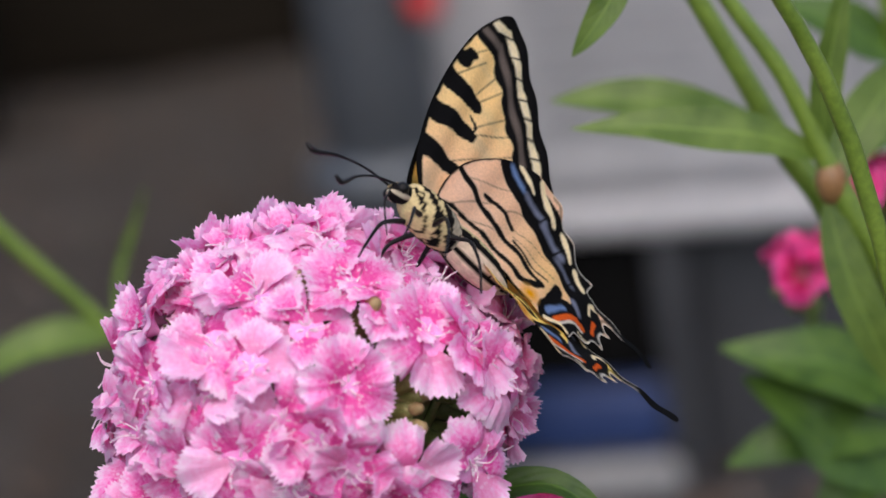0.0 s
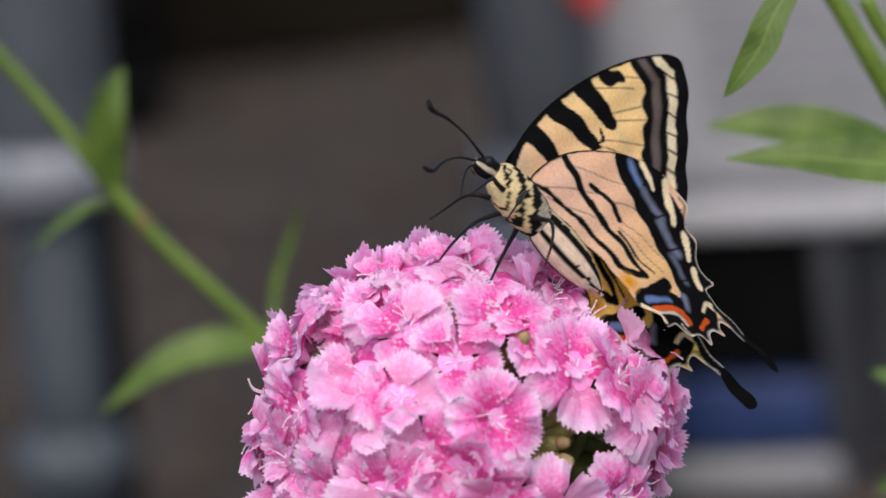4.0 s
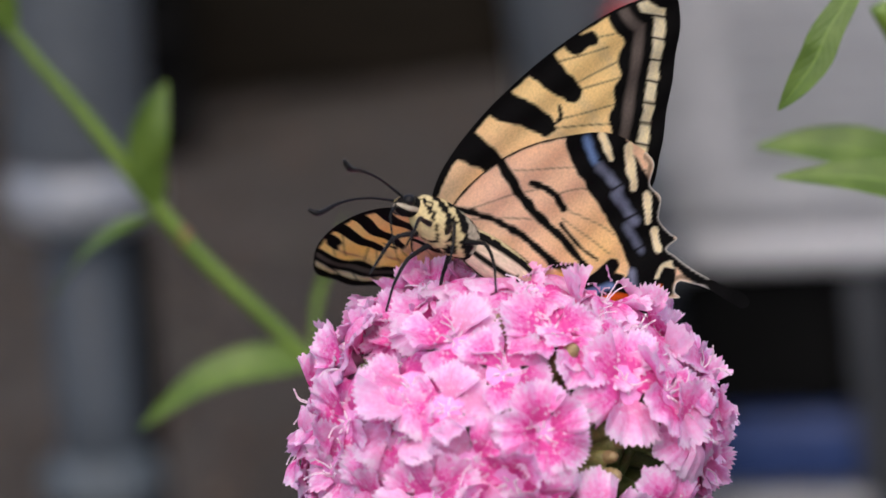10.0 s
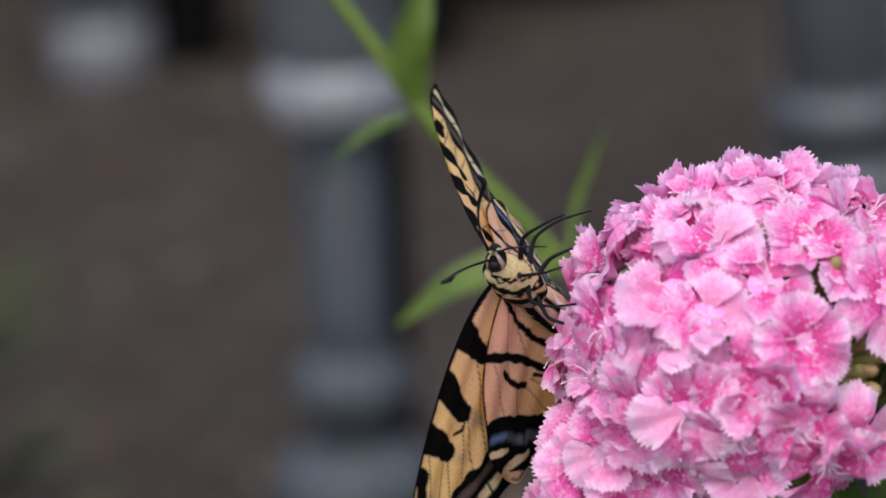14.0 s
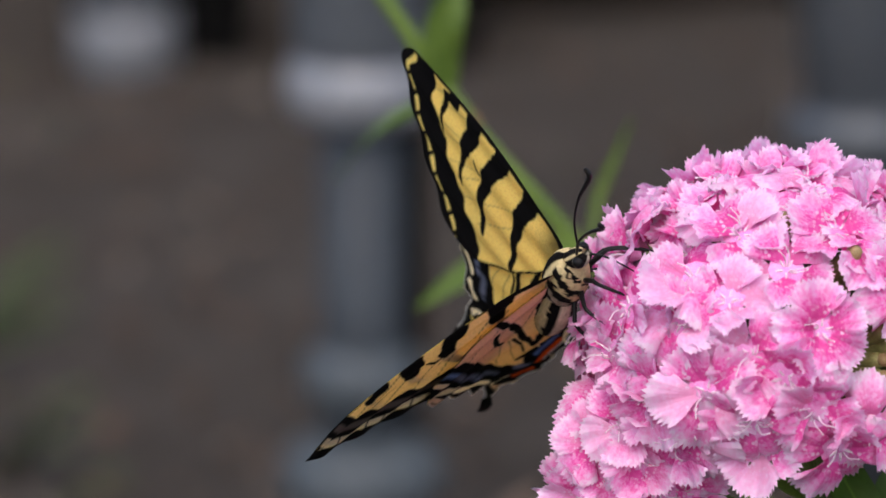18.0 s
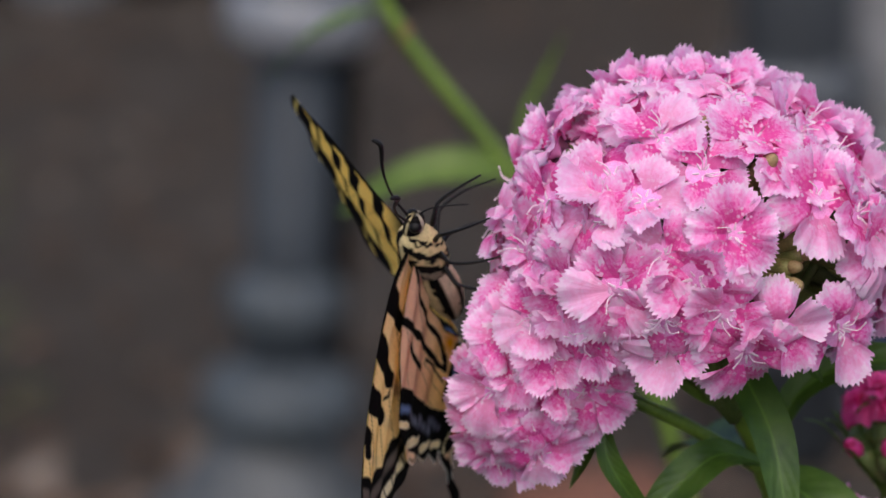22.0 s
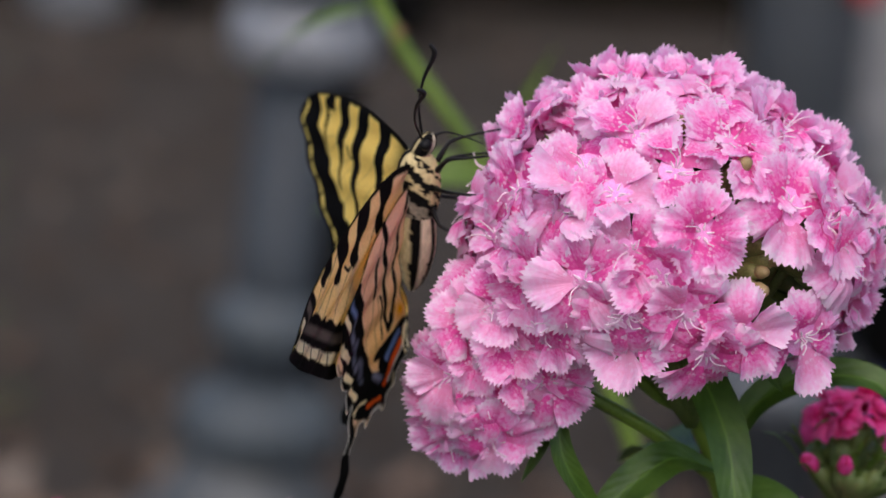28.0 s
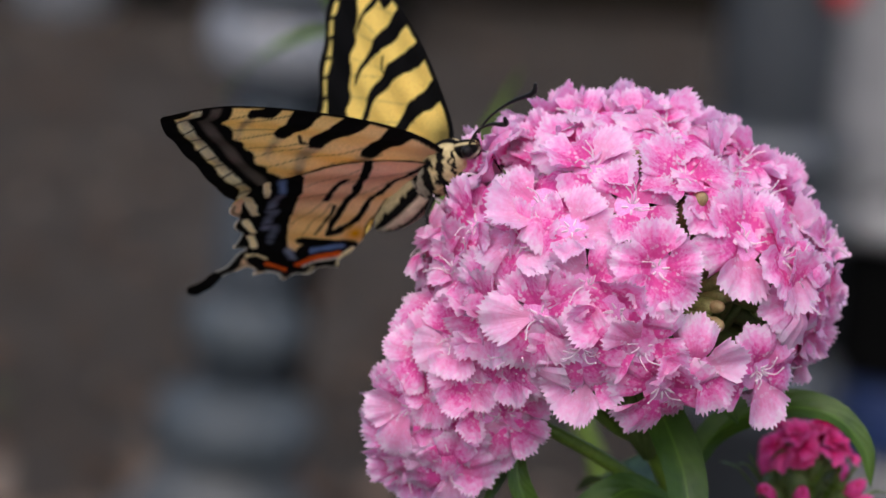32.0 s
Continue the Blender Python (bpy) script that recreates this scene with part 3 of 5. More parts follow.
# florets of the lower side cluster, in millimetres from the dome's middle
LOBE = [(-33.6, -14, -22), (-27.4, -16, -25.2), (-22.2, -17, -20), (-18.6, -15, -21.4), (-34, -8, -28.5), (-32, -14, -13), (-24.9, -18, -14.5), (-26.9, -14, -31), (-20, -11, -25),
        (-32, -8, -33), (-29, -15, -17.5), (-35.2, -5, -23.5), (-22, -12, -29), (-30.5, -11, -29), (-30, -10, -8), (-27, -17, -9.5)]


def dome_way(a, h):
    ar, hr = radians(a), radians(h)
    return Vector((math.sin(ar) * math.cos(hr), -math.cos(ar) * math.cos(hr), math.sin(hr)))


def make_head():
    rnd = random.Random(21)
    ob = new("sweet_william")
    ob.matrix_basis = pose(HEAD.x, HEAD.y, 0, 0, 0, 0)
    tagged(ob, "pink sweet william head of fringed florets on leafy stem", "flower")
    base = Vector((0, 0, HEAD.z))
    rad = Vector((0.0314, 0.0328, 0.0254))
    spots = [(a, h, 0) for a, h in DOME] + [(a, h, 1) for a, h in CREST]
    # the far side, and deeper florets that fill the front between the open places
    gold = math.pi * (3 - math.sqrt(5))
    for k in range(104):
        h = 88 - 116 * (k / 103) ** 0.9
        a = (math.degrees(k * gold) + 180) % 360 - 180
        d = dome_way(a, h)
        if -108 < a < 100 and h < 78:
            if min(d.angle(dome_way(*o)) for o in OPEN) > radians(15) and min(d.angle(dome_way(*o)) for o in DOME) > radians(9):
                spots.append((a, h, 2))
        else:
            spots.append((a, h, 3))
    for k, (a, h, depth) in enumerate(spots):
        d = dome_way(a, h)
        p = base + Vector((d.x * rad.x, d.y * rad.y, d.z * rad.z)) * (1 + (rnd.uniform(-0.02, 0.02), rnd.uniform(-0.03, 0.01), rnd.uniform(-0.13, -0.06), rnd.uniform(-0.09, -0.01))[depth])
        if d.x > 0.25 and d.z > 0.35:
            p = base + (p - base) * (0.94 if d.y < 0.3 else 0.90)
        lean = 0.12 if depth < 2 else 0.22
        n = (d + Vector((rnd.gauss(0, lean), rnd.gauss(0, lean), rnd.gauss(0.04, lean)))).normalized()
        if k == 0:
            n = (d + Vector((0, -0.1, -0.1))).normalized()
        floret(ob, p, n, 0.5 if k == 0 else rnd.uniform(0, 1.26), 0.90 if k == 0 else rnd.uniform(0.85, 1.02), rnd, PETALS, tight=0 if depth < 2 else 6)
    for x, y, z in LOBE:
        p = base + Vector((x, y, z)) * 0.001
        d = (Vector((x, y, z)) - Vector((-27, 3, -22))).normalized()
        n = (d + Vector((rnd.gauss(0, 0.12), -0.3, rnd.gauss(0, 0.12)))).normalized()
        floret(ob, p, n, rnd.uniform(0, 1.26), rnd.uniform(0.76, 0.90), rnd, PETALS)
    # branching flower stalks inside the dome
    root = base + Vector((0.006, 0.004, -0.032))
    for a, h, depth in spots:
        d = dome_way(a, h)
        tip = base + Vector((d.x * rad.x, d.y * rad.y, d.z * rad.z)) * 0.66
        part("flower_stalk", tube(bmesh.new(), [root, (root + tip) / 2 + Vector((0, 0, 0.002)), tip], [0.0011, 0.0009, 0.0009], 6, 6), CALYX, ob)
    # closed green buds peeping between the florets
    for a, h in ((27, 17), (31, 12), (22, 37), (30, 35), (10, -1), (28, 2), (33, 6), (-6, 51), (26, -4), (-10, 19), (-43, 12), (35, 18)):
        d = dome_way(a, h)
        m = facing(base + d * 0.0246, d + Vector((0.25, 0, 0.25))) @ Matrix.Scale(rnd.uniform(0.9, 1.25), 4)
        bud = part("bud", lathe(bmesh.new(), [(0.0007, -0.011), (0.0013, -0.007), (0.0017, -0.002), (0.0016, 0.0012), (0.0011, 0.0030)], 10, m), BUD, ob, "closed green bud")
        part("bud_tip", lathe(bmesh.new(), [(0.0010, 0.0026), (0.0012, 0.0036), (0.0008, 0.0050), (0.0002, 0.0054)], 10, m), BUD_TIP, bud, "dull olive bud tip")
    return ob, base


head, head_base = make_head()


def local_leaf(name, points, width, mat, parent=None, label="", seed=0, **kw):
    ob = new(name, leaf_mesh(name, points, width, mats=[mat], seed=seed, **kw))
    ob.parent = parent
    if label:
        tagged(ob, label)
    return ob

# ---------------------------------------------------------------- butterfly
# The wings are drafted on a flat sheet, 11.35 units to the millimetre, with the hinge at (845, 400), and then laid out in metres.
FORE = [(832, 402), (808, 383), (812, 335), (845, 262), (890, 190), (950, 115), (1020, 45), (1075, 6), (1110, -8), (1133, -2), (1148, 40), (1157, 100), (1165, 170),
        (1172, 238), (1174, 300), (1140, 345), (1060, 378), (950, 400)]
HIND = [(832, 402), (856, 346), (900, 288), (955, 246), (1025, 214), (1084, 202), (1132, 212), (1170, 232), (1178, 272), (1204, 290), (1212, 325), (1238, 345),
        (1256, 353), (1243, 374), (1264, 384), (1292, 396), (1340, 410), (1382, 418), (1411, 423), (1426, 436), (1413, 447), (1385, 440), (1338, 426), (1300, 422),
        (1279, 424), (1276, 441), (1289, 449), (1262, 456), (1251, 472), (1256, 492), (1226, 489), (1205, 505), (1172, 500), (1150, 519), (1134, 502), (1106, 506), (1062, 484), (1030, 462), (960, 432), (890, 412)]
BLACKC, BROWN = np.array((0.005, 0.0045, 0.0045)), np.array((0.035, 0.026, 0.02))
CREAM, PEACH, BUFF, YELLOW = np.array((0.93, 0.81, 0.54)), np.array((0.87, 0.60, 0.41)), np.array((0.93, 0.69, 0.33)), np.array((0.98, 0.765, 0.215))
STEELB, SKYB, ORANGE, WHITE = np.array((0.19, 0.21, 0.29)), np.array((0.17, 0.27, 0.50)), np.array((0.72, 0.12, 0.015)), np.array((0.70, 0.66, 0.58))


def seg_distance(p, line):
    """Distance of points p to a polyline, and how far along it the nearest place lies (0 to 1)."""
    line = np.array(line, float)
    best, along = np.full(len(p), 1e9), np.zeros(len(p))
    n = len(line) - 1
    for i in range(n):
        a, d = line[i], line[i + 1] - line[i]
        s = np.clip(((p - a) @ d) / max(d @ d, 1e-9), 0, 1)
        e = np.hypot(*(p - a - s[:, None] * d).T)
        m = e < best
        best[m], along[m] = e[m], (i + s[m]) / n
    return best, along


class Dye:
    """Colours points of a wing sheet, stroke by stroke."""

    def __init__(self, p, base):
        self.p, self.c = p, np.tile(base, (len(p), 1)).astype(float)
        self.wob = np.array([noise.noise((x * 0.06, y * 0.06, 1)) for x, y in p]) * 3.0

    def put(self, mask, colour, amount=1.0):
        w = (np.clip(mask, 0, 1) * amount)[:, None]
        self.c = self.c * (1 - w) + np.array(colour) * w

    def stroke(self, line, width, colour, end=None, amount=1.0, soft=2.0, wob=1.0):
        d, s = seg_distance(self.p, spline(line, 5 * len(line)) if len(line) > 2 else line)
        w = (width + ((width if end is None else end) - width) * s) / 2
        self.put((w + self.wob * wob * np.minimum(1, w / 6) - d) / soft + 0.5, colour, amount)

    def fade(self, centre, radius, colour, amount=1.0):
        d = np.hypot(*(self.p - np.array(centre)).T)
        self.put(1 - d / radius, colour, amount)


def fore_dye(p, edge, upper):
    """Tiger stripes of a forewing; upper: the bright side."""
    d = Dye(p, YELLOW if upper else BUFF)
    if not upper:
        d.put(np.clip((p[:, 1] - 180) / 130, 0, 1), PEACH, 0.7)
        d.put(np.clip((1000 - p[:, 0]) / 150, 0, 1) * np.clip((240 - p[:, 1]) / 100, 0, 1), CREAM, 0.4)
    k = 0.85 if upper else 1.0
    for vein in ([(1000, 175), (1090, 128)], [(985, 222), (1088, 178)], [(960, 240), (1090, 212)], [(1018, 80), (1062, 62)], [(965, 130), (1040, 92)], [(1002, 160), (1078, 102)], [(905, 300), (1080, 250)], [(900, 330), (1060, 300)]):
        d.stroke(vein, 2.6, BROWN, 2.0, 0.35 if upper else 0.8)
    d.stroke([(800, 392), (814, 330), (846, 258), (892, 186), (952, 110), (1022, 40), (1080, 2)], 24, BLACKC, 10)
    d.stroke([(836, 282), (870, 296), (912, 313)], 54 * k, BLACKC, 32)
    d.stroke([(886, 212), (930, 222), (968, 234)], 50 * k, BLACKC, 34)
    d.stroke([(955, 232), (985, 238)], 14, BLACKC, 6)
    d.stroke([(985, 200), (990, 222), (966, 238)], 5, BLACKC)
    d.stroke([(938, 140), (966, 158), (1000, 174)], 50 * k, BLACKC, 34)
    d.stroke([(982, 100), (1008, 84)], 29, BLACKC, 22)
    m0, _ = seg_distance(p, spline([(1100, -10), (1133, -2), (1148, 40), (1157, 100), (1165, 170), (1172, 238), (1170, 290)], 40))
    wv = d.wob
    d.put((94 + wv - m0 + 4 * np.sin(p[:, 1] * 0.13)) / 3, BLACKC)
    if not upper:
        d.put((12 - np.abs(m0 - 66)) / 7, np.array((0.17, 0.135, 0.115)), 0.9)
    spots = ((7 if upper else 10.5) - np.abs(m0 - (22 if upper else 33)) + wv) / 3
    gaps = np.clip((np.abs(np.sin(p[:, 1] * 0.0905 + 0.4)) - (0.28 if upper else 0.1)) / 0.15, 0, 1)
    d.put(np.clip(spots, 0, 1) * gaps, YELLOW if upper else CREAM)
    if upper:
        d.stroke([(960, 230), (1010, 262), (1050, 318)], 34, BLACKC, 10)
        d.stroke([(1000, 174), (1035, 196), (1062, 232)], 22, BLACKC, 6)
        d.stroke([(1012, 86), (1045, 112), (1070, 140)], 16, BLACKC, 5)
        d.stroke([(905, 305), (945, 338), (1000, 385)], 32, BLACKC, 12)
        d.put(np.clip((890 - p[:, 0]) / 60, 0, 1) * np.clip((p[:, 1] - 320) / 40, 0, 1), BLACKC, 0.8)
    d.put((5 - edge) / 2, BLACKC)
    return d.c


def hind_dye(p, edge, upper):
    d = Dye(p, YELLOW if upper else PEACH)
    if not upper:
        d.fade((1130, 400), 130, np.array((0.88, 0.60, 0.26)), 0.9)
        d.fade((900, 340), 120, np.array((0.88, 0.64, 0.52)), 0.5)
    for vein in ([(1035, 345), (1100, 356), (1150, 372)], [(1040, 362), (1100, 385), (1140, 402)], [(925, 300), (985, 285), (1050, 268)], [(850, 392), (930, 345), (985, 322)], [(880, 395), (1000, 372), (1045, 392)], [(1010, 325), (1060, 305), (1110, 312)]):
        d.stroke(vein, 3, BROWN, 2.2, 0.55)
    d.stroke([(832, 402), (856, 346), (900, 288), (955, 246), (1025, 214), (1084, 202)], 7, BLACKC, 5)
    d.stroke([(890, 276), (930, 318), (985, 360), (1045, 392), (1098, 428)], 19, BLACKC, 12)
    d.stroke([(968, 314), (1008, 322), (1037, 345)], 11, BLACKC, 12)
    d.stroke([(838, 385), (880, 384), (960, 398), (1020, 425), (1060, 442), (1100, 432)], 10, BLACKC, 15)
    d.stroke([(1040, 372), (1085, 402), (1120, 415)], 7, BLACKC, 4)
    d.stroke([(890, 413), (960, 433), (1030, 463), (1062, 485)], 9, BLACKC, 9)
    band = [(1052, 212), (1074, 240), (1112, 275), (1160, 318), (1205, 368), (1228, 420), (1205, 468), (1150, 490)]
    d.stroke(band, 104, BLACKC, 84)
    d.stroke([(1036, 214), (1072, 262), (1128, 325), (1160, 372)], 26, BLACKC, 20)
    d.stroke([(1150, 420), (1110, 470), (1105, 500)], 26, BLACKC, 22)
    for a, b, w, c in (((1040, 220), (1066, 254), 20, SKYB), ((1078, 262), (1122, 288), 24, STEELB), ((1122, 300), (1172, 340), 26, STEELB), ((1160, 352), (1196, 385), 22, STEELB * 0.8), ((1188, 425), (1196, 448), 20, STEELB * 1.2)):
        d.stroke([a, b], w * 0.7, c, w * 0.6, soft=10.0)
    for rib in ([(1072, 250), (1106, 226)], [(1112, 296), (1160, 250)], [(1148, 345), (1206, 296)], [(1178, 395), (1236, 348)], [(1210, 410), (1262, 388)], [(1200, 460), (1276, 442)]):
        d.stroke(rib, 4, BLACKC, 4, soft=3.0)
    for a, b, w in (((1066, 208), (1094, 244), 14), ((1118, 218), (1150, 284), 18), ((1180, 292), (1194, 334), 15), ((1212, 350), (1228, 378), 16)):
        d.stroke([a, b], w, CREAM, w * 0.8)
    d.stroke([(1272, 398), (1246, 402), (1238, 424)], 12, CREAM, 8)
    d.stroke([(1246, 440), (1232, 468)], 12, ORANGE, 9)
    d.stroke([(1262, 452), (1246, 470), (1252, 492)], 5, WHITE)
    d.stroke([(1104, 486), (1130, 466), (1166, 450)], 46, BLACKC, 40)
    d.stroke([(1110, 479), (1131, 465), (1156, 453)], 14, SKYB, 11, soft=6.0)
    d.stroke([(1126, 492), (1168, 468), (1202, 471)], 11, ORANGE, 15)
    d.stroke([(1130, 499), (1170, 478), (1200, 482)], 6, WHITE)
    d.stroke([(1185, 492), (1206, 500), (1226, 494)], 8, CREAM, 5)
    d.stroke([(1100, 500), (1130, 500), (1148, 512)], 9, CREAM, 6)
    d.fade((1068, 466), 26, np.array((0.78, 0.42, 0.08)), 1.5)
    d.stroke([(1275, 392), (1340, 411), (1420, 438)], 26, BLACKC, 60)
    d.put(np.clip((3.5 - edge) / 2, 0, 1) * (p[:, 0] > 1150) * (p[:, 0] < 1340), WHITE, 0.85)
    d.put(np.clip((4 - np.abs(edge - 7)) / 2, 0, 1) * (p[:, 0] > 1150) * (p[:, 0] < 1340), BLACKC, 0.6)
    return d.c


WING = Nodes("wing_scales", 0.8, spec=0.1)
_w = WING.attr("dye").outputs["Color"]
_g = WING.noise(2600, 3)
_wc = WING.mix(0.30, _w, WING.mix(1.0, _w, WING.ramp(_g, [(0.3, (0.66, 0.64, 0.62)), (0.7, (1.42, 1.38, 1.34))]), "MULTIPLY"))
WING.colour(_wc)
WING.bump(WING.math("ADD", _g, WING.math("MULTIPLY", WING.noise(350, 2), 0.8)), 0.3, 0.0002)
WING.thin(_wc, 0.45)


def colour_layer(me, values):
    at = me.color_attributes.new("dye", "FLOAT_COLOR", "POINT")
    at.data.foreach_set("color", np.hstack([values, np.ones((len(values), 1))]).astype(np.float32).ravel())


def wing_mesh(name, outline, dye, side, scale, camber, lift, fold=0.0, step=3.2):
    """A wing blade of two skins with its own pattern above and below. side: 1 right, -1 left."""
    line = spline(outline + [outline[0]], 420)
    lo, hi = line.min(0) - 2 * step, line.max(0) + 2 * step
    xs, ys = np.arange(lo[0], hi[0], step), np.arange(lo[1], hi[1], step)
    gx, gy = np.meshgrid(xs, ys)
    p = np.stack([gx.ravel(), gy.ravel()], 1)
    inside = np.zeros(len(p), bool)
    for a, b in zip(line[:-1], line[1:]):
        cross = (a[1] > p[:, 1]) != (b[1] > p[:, 1])
        if cross.any():
            xx = a[0] + (p[:, 1] - a[1]) / (b[1] - a[1] + 1e-12) * (b[0] - a[0])
            inside ^= cross & (p[:, 0] < xx)
    w = len(xs)
    ins = inside.reshape(len(ys), w)
    cell = ins[:-1, :-1] | ins[1:, :-1] | ins[:-1, 1:] | ins[1:, 1:]
    iy, ix = np.nonzero(cell)
    quads = np.stack([iy * w + ix, iy * w + ix + 1, (iy + 1) * w + ix + 1, (iy + 1) * w + ix], 1)
    used = np.unique(quads)
    remap = np.full(len(p), -1)
    remap[used] = np.arange(len(used))
    q, out = p[used], ~inside[used]
    quads = remap[quads]
    d2 = ((q[:, None, :] - line[None, ::1, :]) ** 2).sum(2) if len(q) < 9000 else np.vstack([((c[:, None, :] - line[None]) ** 2).sum(2) for c in np.array_split(q, 8)])
    near = d2.argmin(1)
    edge = np.sqrt(d2.min(1))
    edge[out] = 0
    q = q.copy()
    q[out] = line[near[out]]
    r = np.stack([q[:, 0] - 845, 400 - q[:, 1]], 1) / 11350.0 * scale
    a, b = r @ np.array((-0.956, 0.292)), r @ np.array((0.292, 0.956))
    z = camber * (0.9 * np.sin(np.clip(b / 0.05, -0.2, 1) * 2.6) * 0.0016 - (a + 0.012) ** 2 * (0.1 if fold else 1.2) + 0.00025 * np.sin(a * 900 + b * 350)) + lift
    # the inner margin of a hindwing hangs down beside the abdomen, and its tail is twisted
    z = z - fold * np.clip((0.013 - b) / 0.016, 0, 1) * np.clip((-a - 0.012) / 0.02, 0, 1) + (0.2 if fold else 0) * (b - 0.0125) * np.clip((-a - 0.040) / 0.008, 0, 1)
    co = np.stack([side * b, a, z], 1)
    t = 0.00007
    top, bot = co + (0, 0, t), co - (0, 0, t)
    n = len(co)
    f1 = quads if side < 0 else quads[:, ::-1]
    # face upward for the upper skin
    v0, v1, v3 = co[f1[0, 0]], co[f1[0, 1]], co[f1[0, 3]]
    if np.cross(v1 - v0, v3 - v0)[2] < 0:
        f1 = f1[:, ::-1]
    faces = [tuple(int(k) for k in f) for f in f1] + [tuple(int(k) + n for k in f[::-1]) for f in f1]
    me = sheet(name, np.vstack([top, bot]), faces, {}, [WING.mat])
    colour_layer(me, np.vstack([dye(q, edge, True), dye(q, edge, False)]))
    return me


FUR = Nodes("butterfly_fur", 0.9, spec=0.06)
_f = FUR.attr("dye").outputs["Color"]
_fg = FUR.noise(1800, 4, (1, 0.35, 1))
FUR.colour(FUR.mix(0.35, _f, FUR.mix(1.0, _f, FUR.ramp(_fg, [(0.3, (0.35, 0.35, 0.35)), (0.7, (1.4, 1.4, 1.4))]), "MULTIPLY")))
FUR.bump(_fg, 0.8, 0.0006)
CHITIN = two_tone("black_chitin", (0.003, 0.003, 0.003), (0.008, 0.007, 0.007), 500, 0.4, spec=0.2).mat


def body_mesh(name, profile, stripes, seg=40):
    """A long round body along y: rows of (y, half width, half height, z); stripes colour it by the angle from the back."""
    rows = spline(profile, 46)
    co, col = [], []
    for y, w, h, z in rows:
        for k in range(seg):
            a = 2 * math.pi * k / seg
            fuzz = 1 + 0.035 * noise.noise((a * 4, y * 1500, 3))
            co.append((w * math.sin(a) * fuzz, y, z + h * math.cos(a) * fuzz))
            col.append(stripes(math.degrees(min(a, 2 * math.pi - a)), y))
    n = len(rows)
    faces = [(i * seg + k, i * seg + (k + 1) % seg, (i + 1) * seg + (k + 1) % seg, (i + 1) * seg + k) for i in range(n - 1) for k in range(seg)]
    faces += [tuple(range(seg)), tuple(reversed(range((n - 1) * seg, n * seg)))]
    me = sheet(name, co, faces, {}, [FUR.mat])
    colour_layer(me, np.array(col))
    return me


FURY, FURW, FURP = np.array((0.60, 0.48, 0.25)), np.array((0.58, 0.50, 0.37)), np.array((0.70, 0.53, 0.39))


def thorax_stripes(a, y):
    """A black back with a cream line on each shoulder, and slanting black bands down the furry sides."""
    w = 4 * noise.noise((y * 900, a * 0.05, 0))
    if a + w < 24:
        return BLACKC
    if a + w < 44:
        return FURY
    q = y * 1000 + (a + w - 44) * 0.048
    if 3.9 < q + 0.3 * w < 5.7 or 7.3 < q + 0.3 * w < 8.3 or 0.3 < q + 0.3 * w < 2.5 or -2.9 < q + 0.3 * w < -2.0:
        return BLACKC * 1.5
    return FURY if q > 1.5 else FURW * (0.62 + 0.3 * noise.noise((y * 2500, a * 0.2, 2)))


def abdomen_stripes(a, y):
    w = 3 * noise.noise((y * 900, a * 0.05, 5))
    if a + w < 34:
        return BLACKC
    if 72 < a + w < 104 or 136 < a + w < 154:
        return BLACKC
    if a + w < 72:
        return np.array((0.55, 0.45, 0.25))
    return FURP if y > -0.016 else FURW


def head_stripes(a, y):
    return FURY if 26 < a < 44 else FURW * 0.8 if 120 < a < 150 else BLACKC * 1.6


butterfly = new("butterfly")
tagged(butterfly, "yellow and black tiger swallowtail butterfly feeding on pink florets", "butterfly")


def child(name, me, label=""):
    ob = new(name, me)
    ob.parent = butterfly
    if label:
        tagged(ob, label)
    return ob


FS, HS = 1.13, 1.06
fore_l = child("forewing", wing_mesh("forewing", FORE, fore_dye, -1, FS, 1.0, 0.0004), "yellow forewing with black tiger stripes")
fore_r = child("forewing", wing_mesh("forewing", FORE, fore_dye, 1, FS, 1.0, 0.0004), "yellow forewing with black tiger stripes")
hind_l = child("hindwing", wing_mesh("hindwing", HIND, hind_dye, -1, HS, 0.8, -0.0006, 0.0035), "peach hindwing with blue patches and black tail")
hind_r = child("hindwing", wing_mesh("hindwing", HIND, hind_dye, 1, HS, 0.8, -0.0006, 0.0035), "peach hindwing with blue patches and black tail")
child("thorax", body_mesh("thorax", [(0.0062, 0.0014, 0.0015, -0.0008), (0.005, 0.0026, 0.0028, -0.0010), (0.002, 0.0034, 0.0037, -0.0014), (-0.002, 0.0033, 0.0037, -0.0018), (-0.0055, 0.0024, 0.0028, -0.0022)], thorax_stripes), "furry black and cream striped thorax")
child("abdomen", body_mesh("abdomen", [(-0.0035, 0.0021, 0.0025, -0.0020), (-0.006, 0.0028, 0.0031, -0.0023), (-0.010, 0.0031, 0.0034, -0.0027), (-0.0140, 0.0027, 0.0029, -0.0030), (-0.0172, 0.0017, 0.0019, -0.0032), (-0.0192, 0.0005, 0.0006, -0.0033)], abdomen_stripes), "cream abdomen with black stripes")
child("head", body_mesh("head", [(0.0098, 0.0006, 0.0007, -0.0022), (0.0090, 0.0014, 0.0014, -0.0020), (0.0075, 0.0018, 0.0018, -0.0016), (0.0058, 0.0014, 0.0016, -0.0010)], head_stripes))
ANTENNAE = []
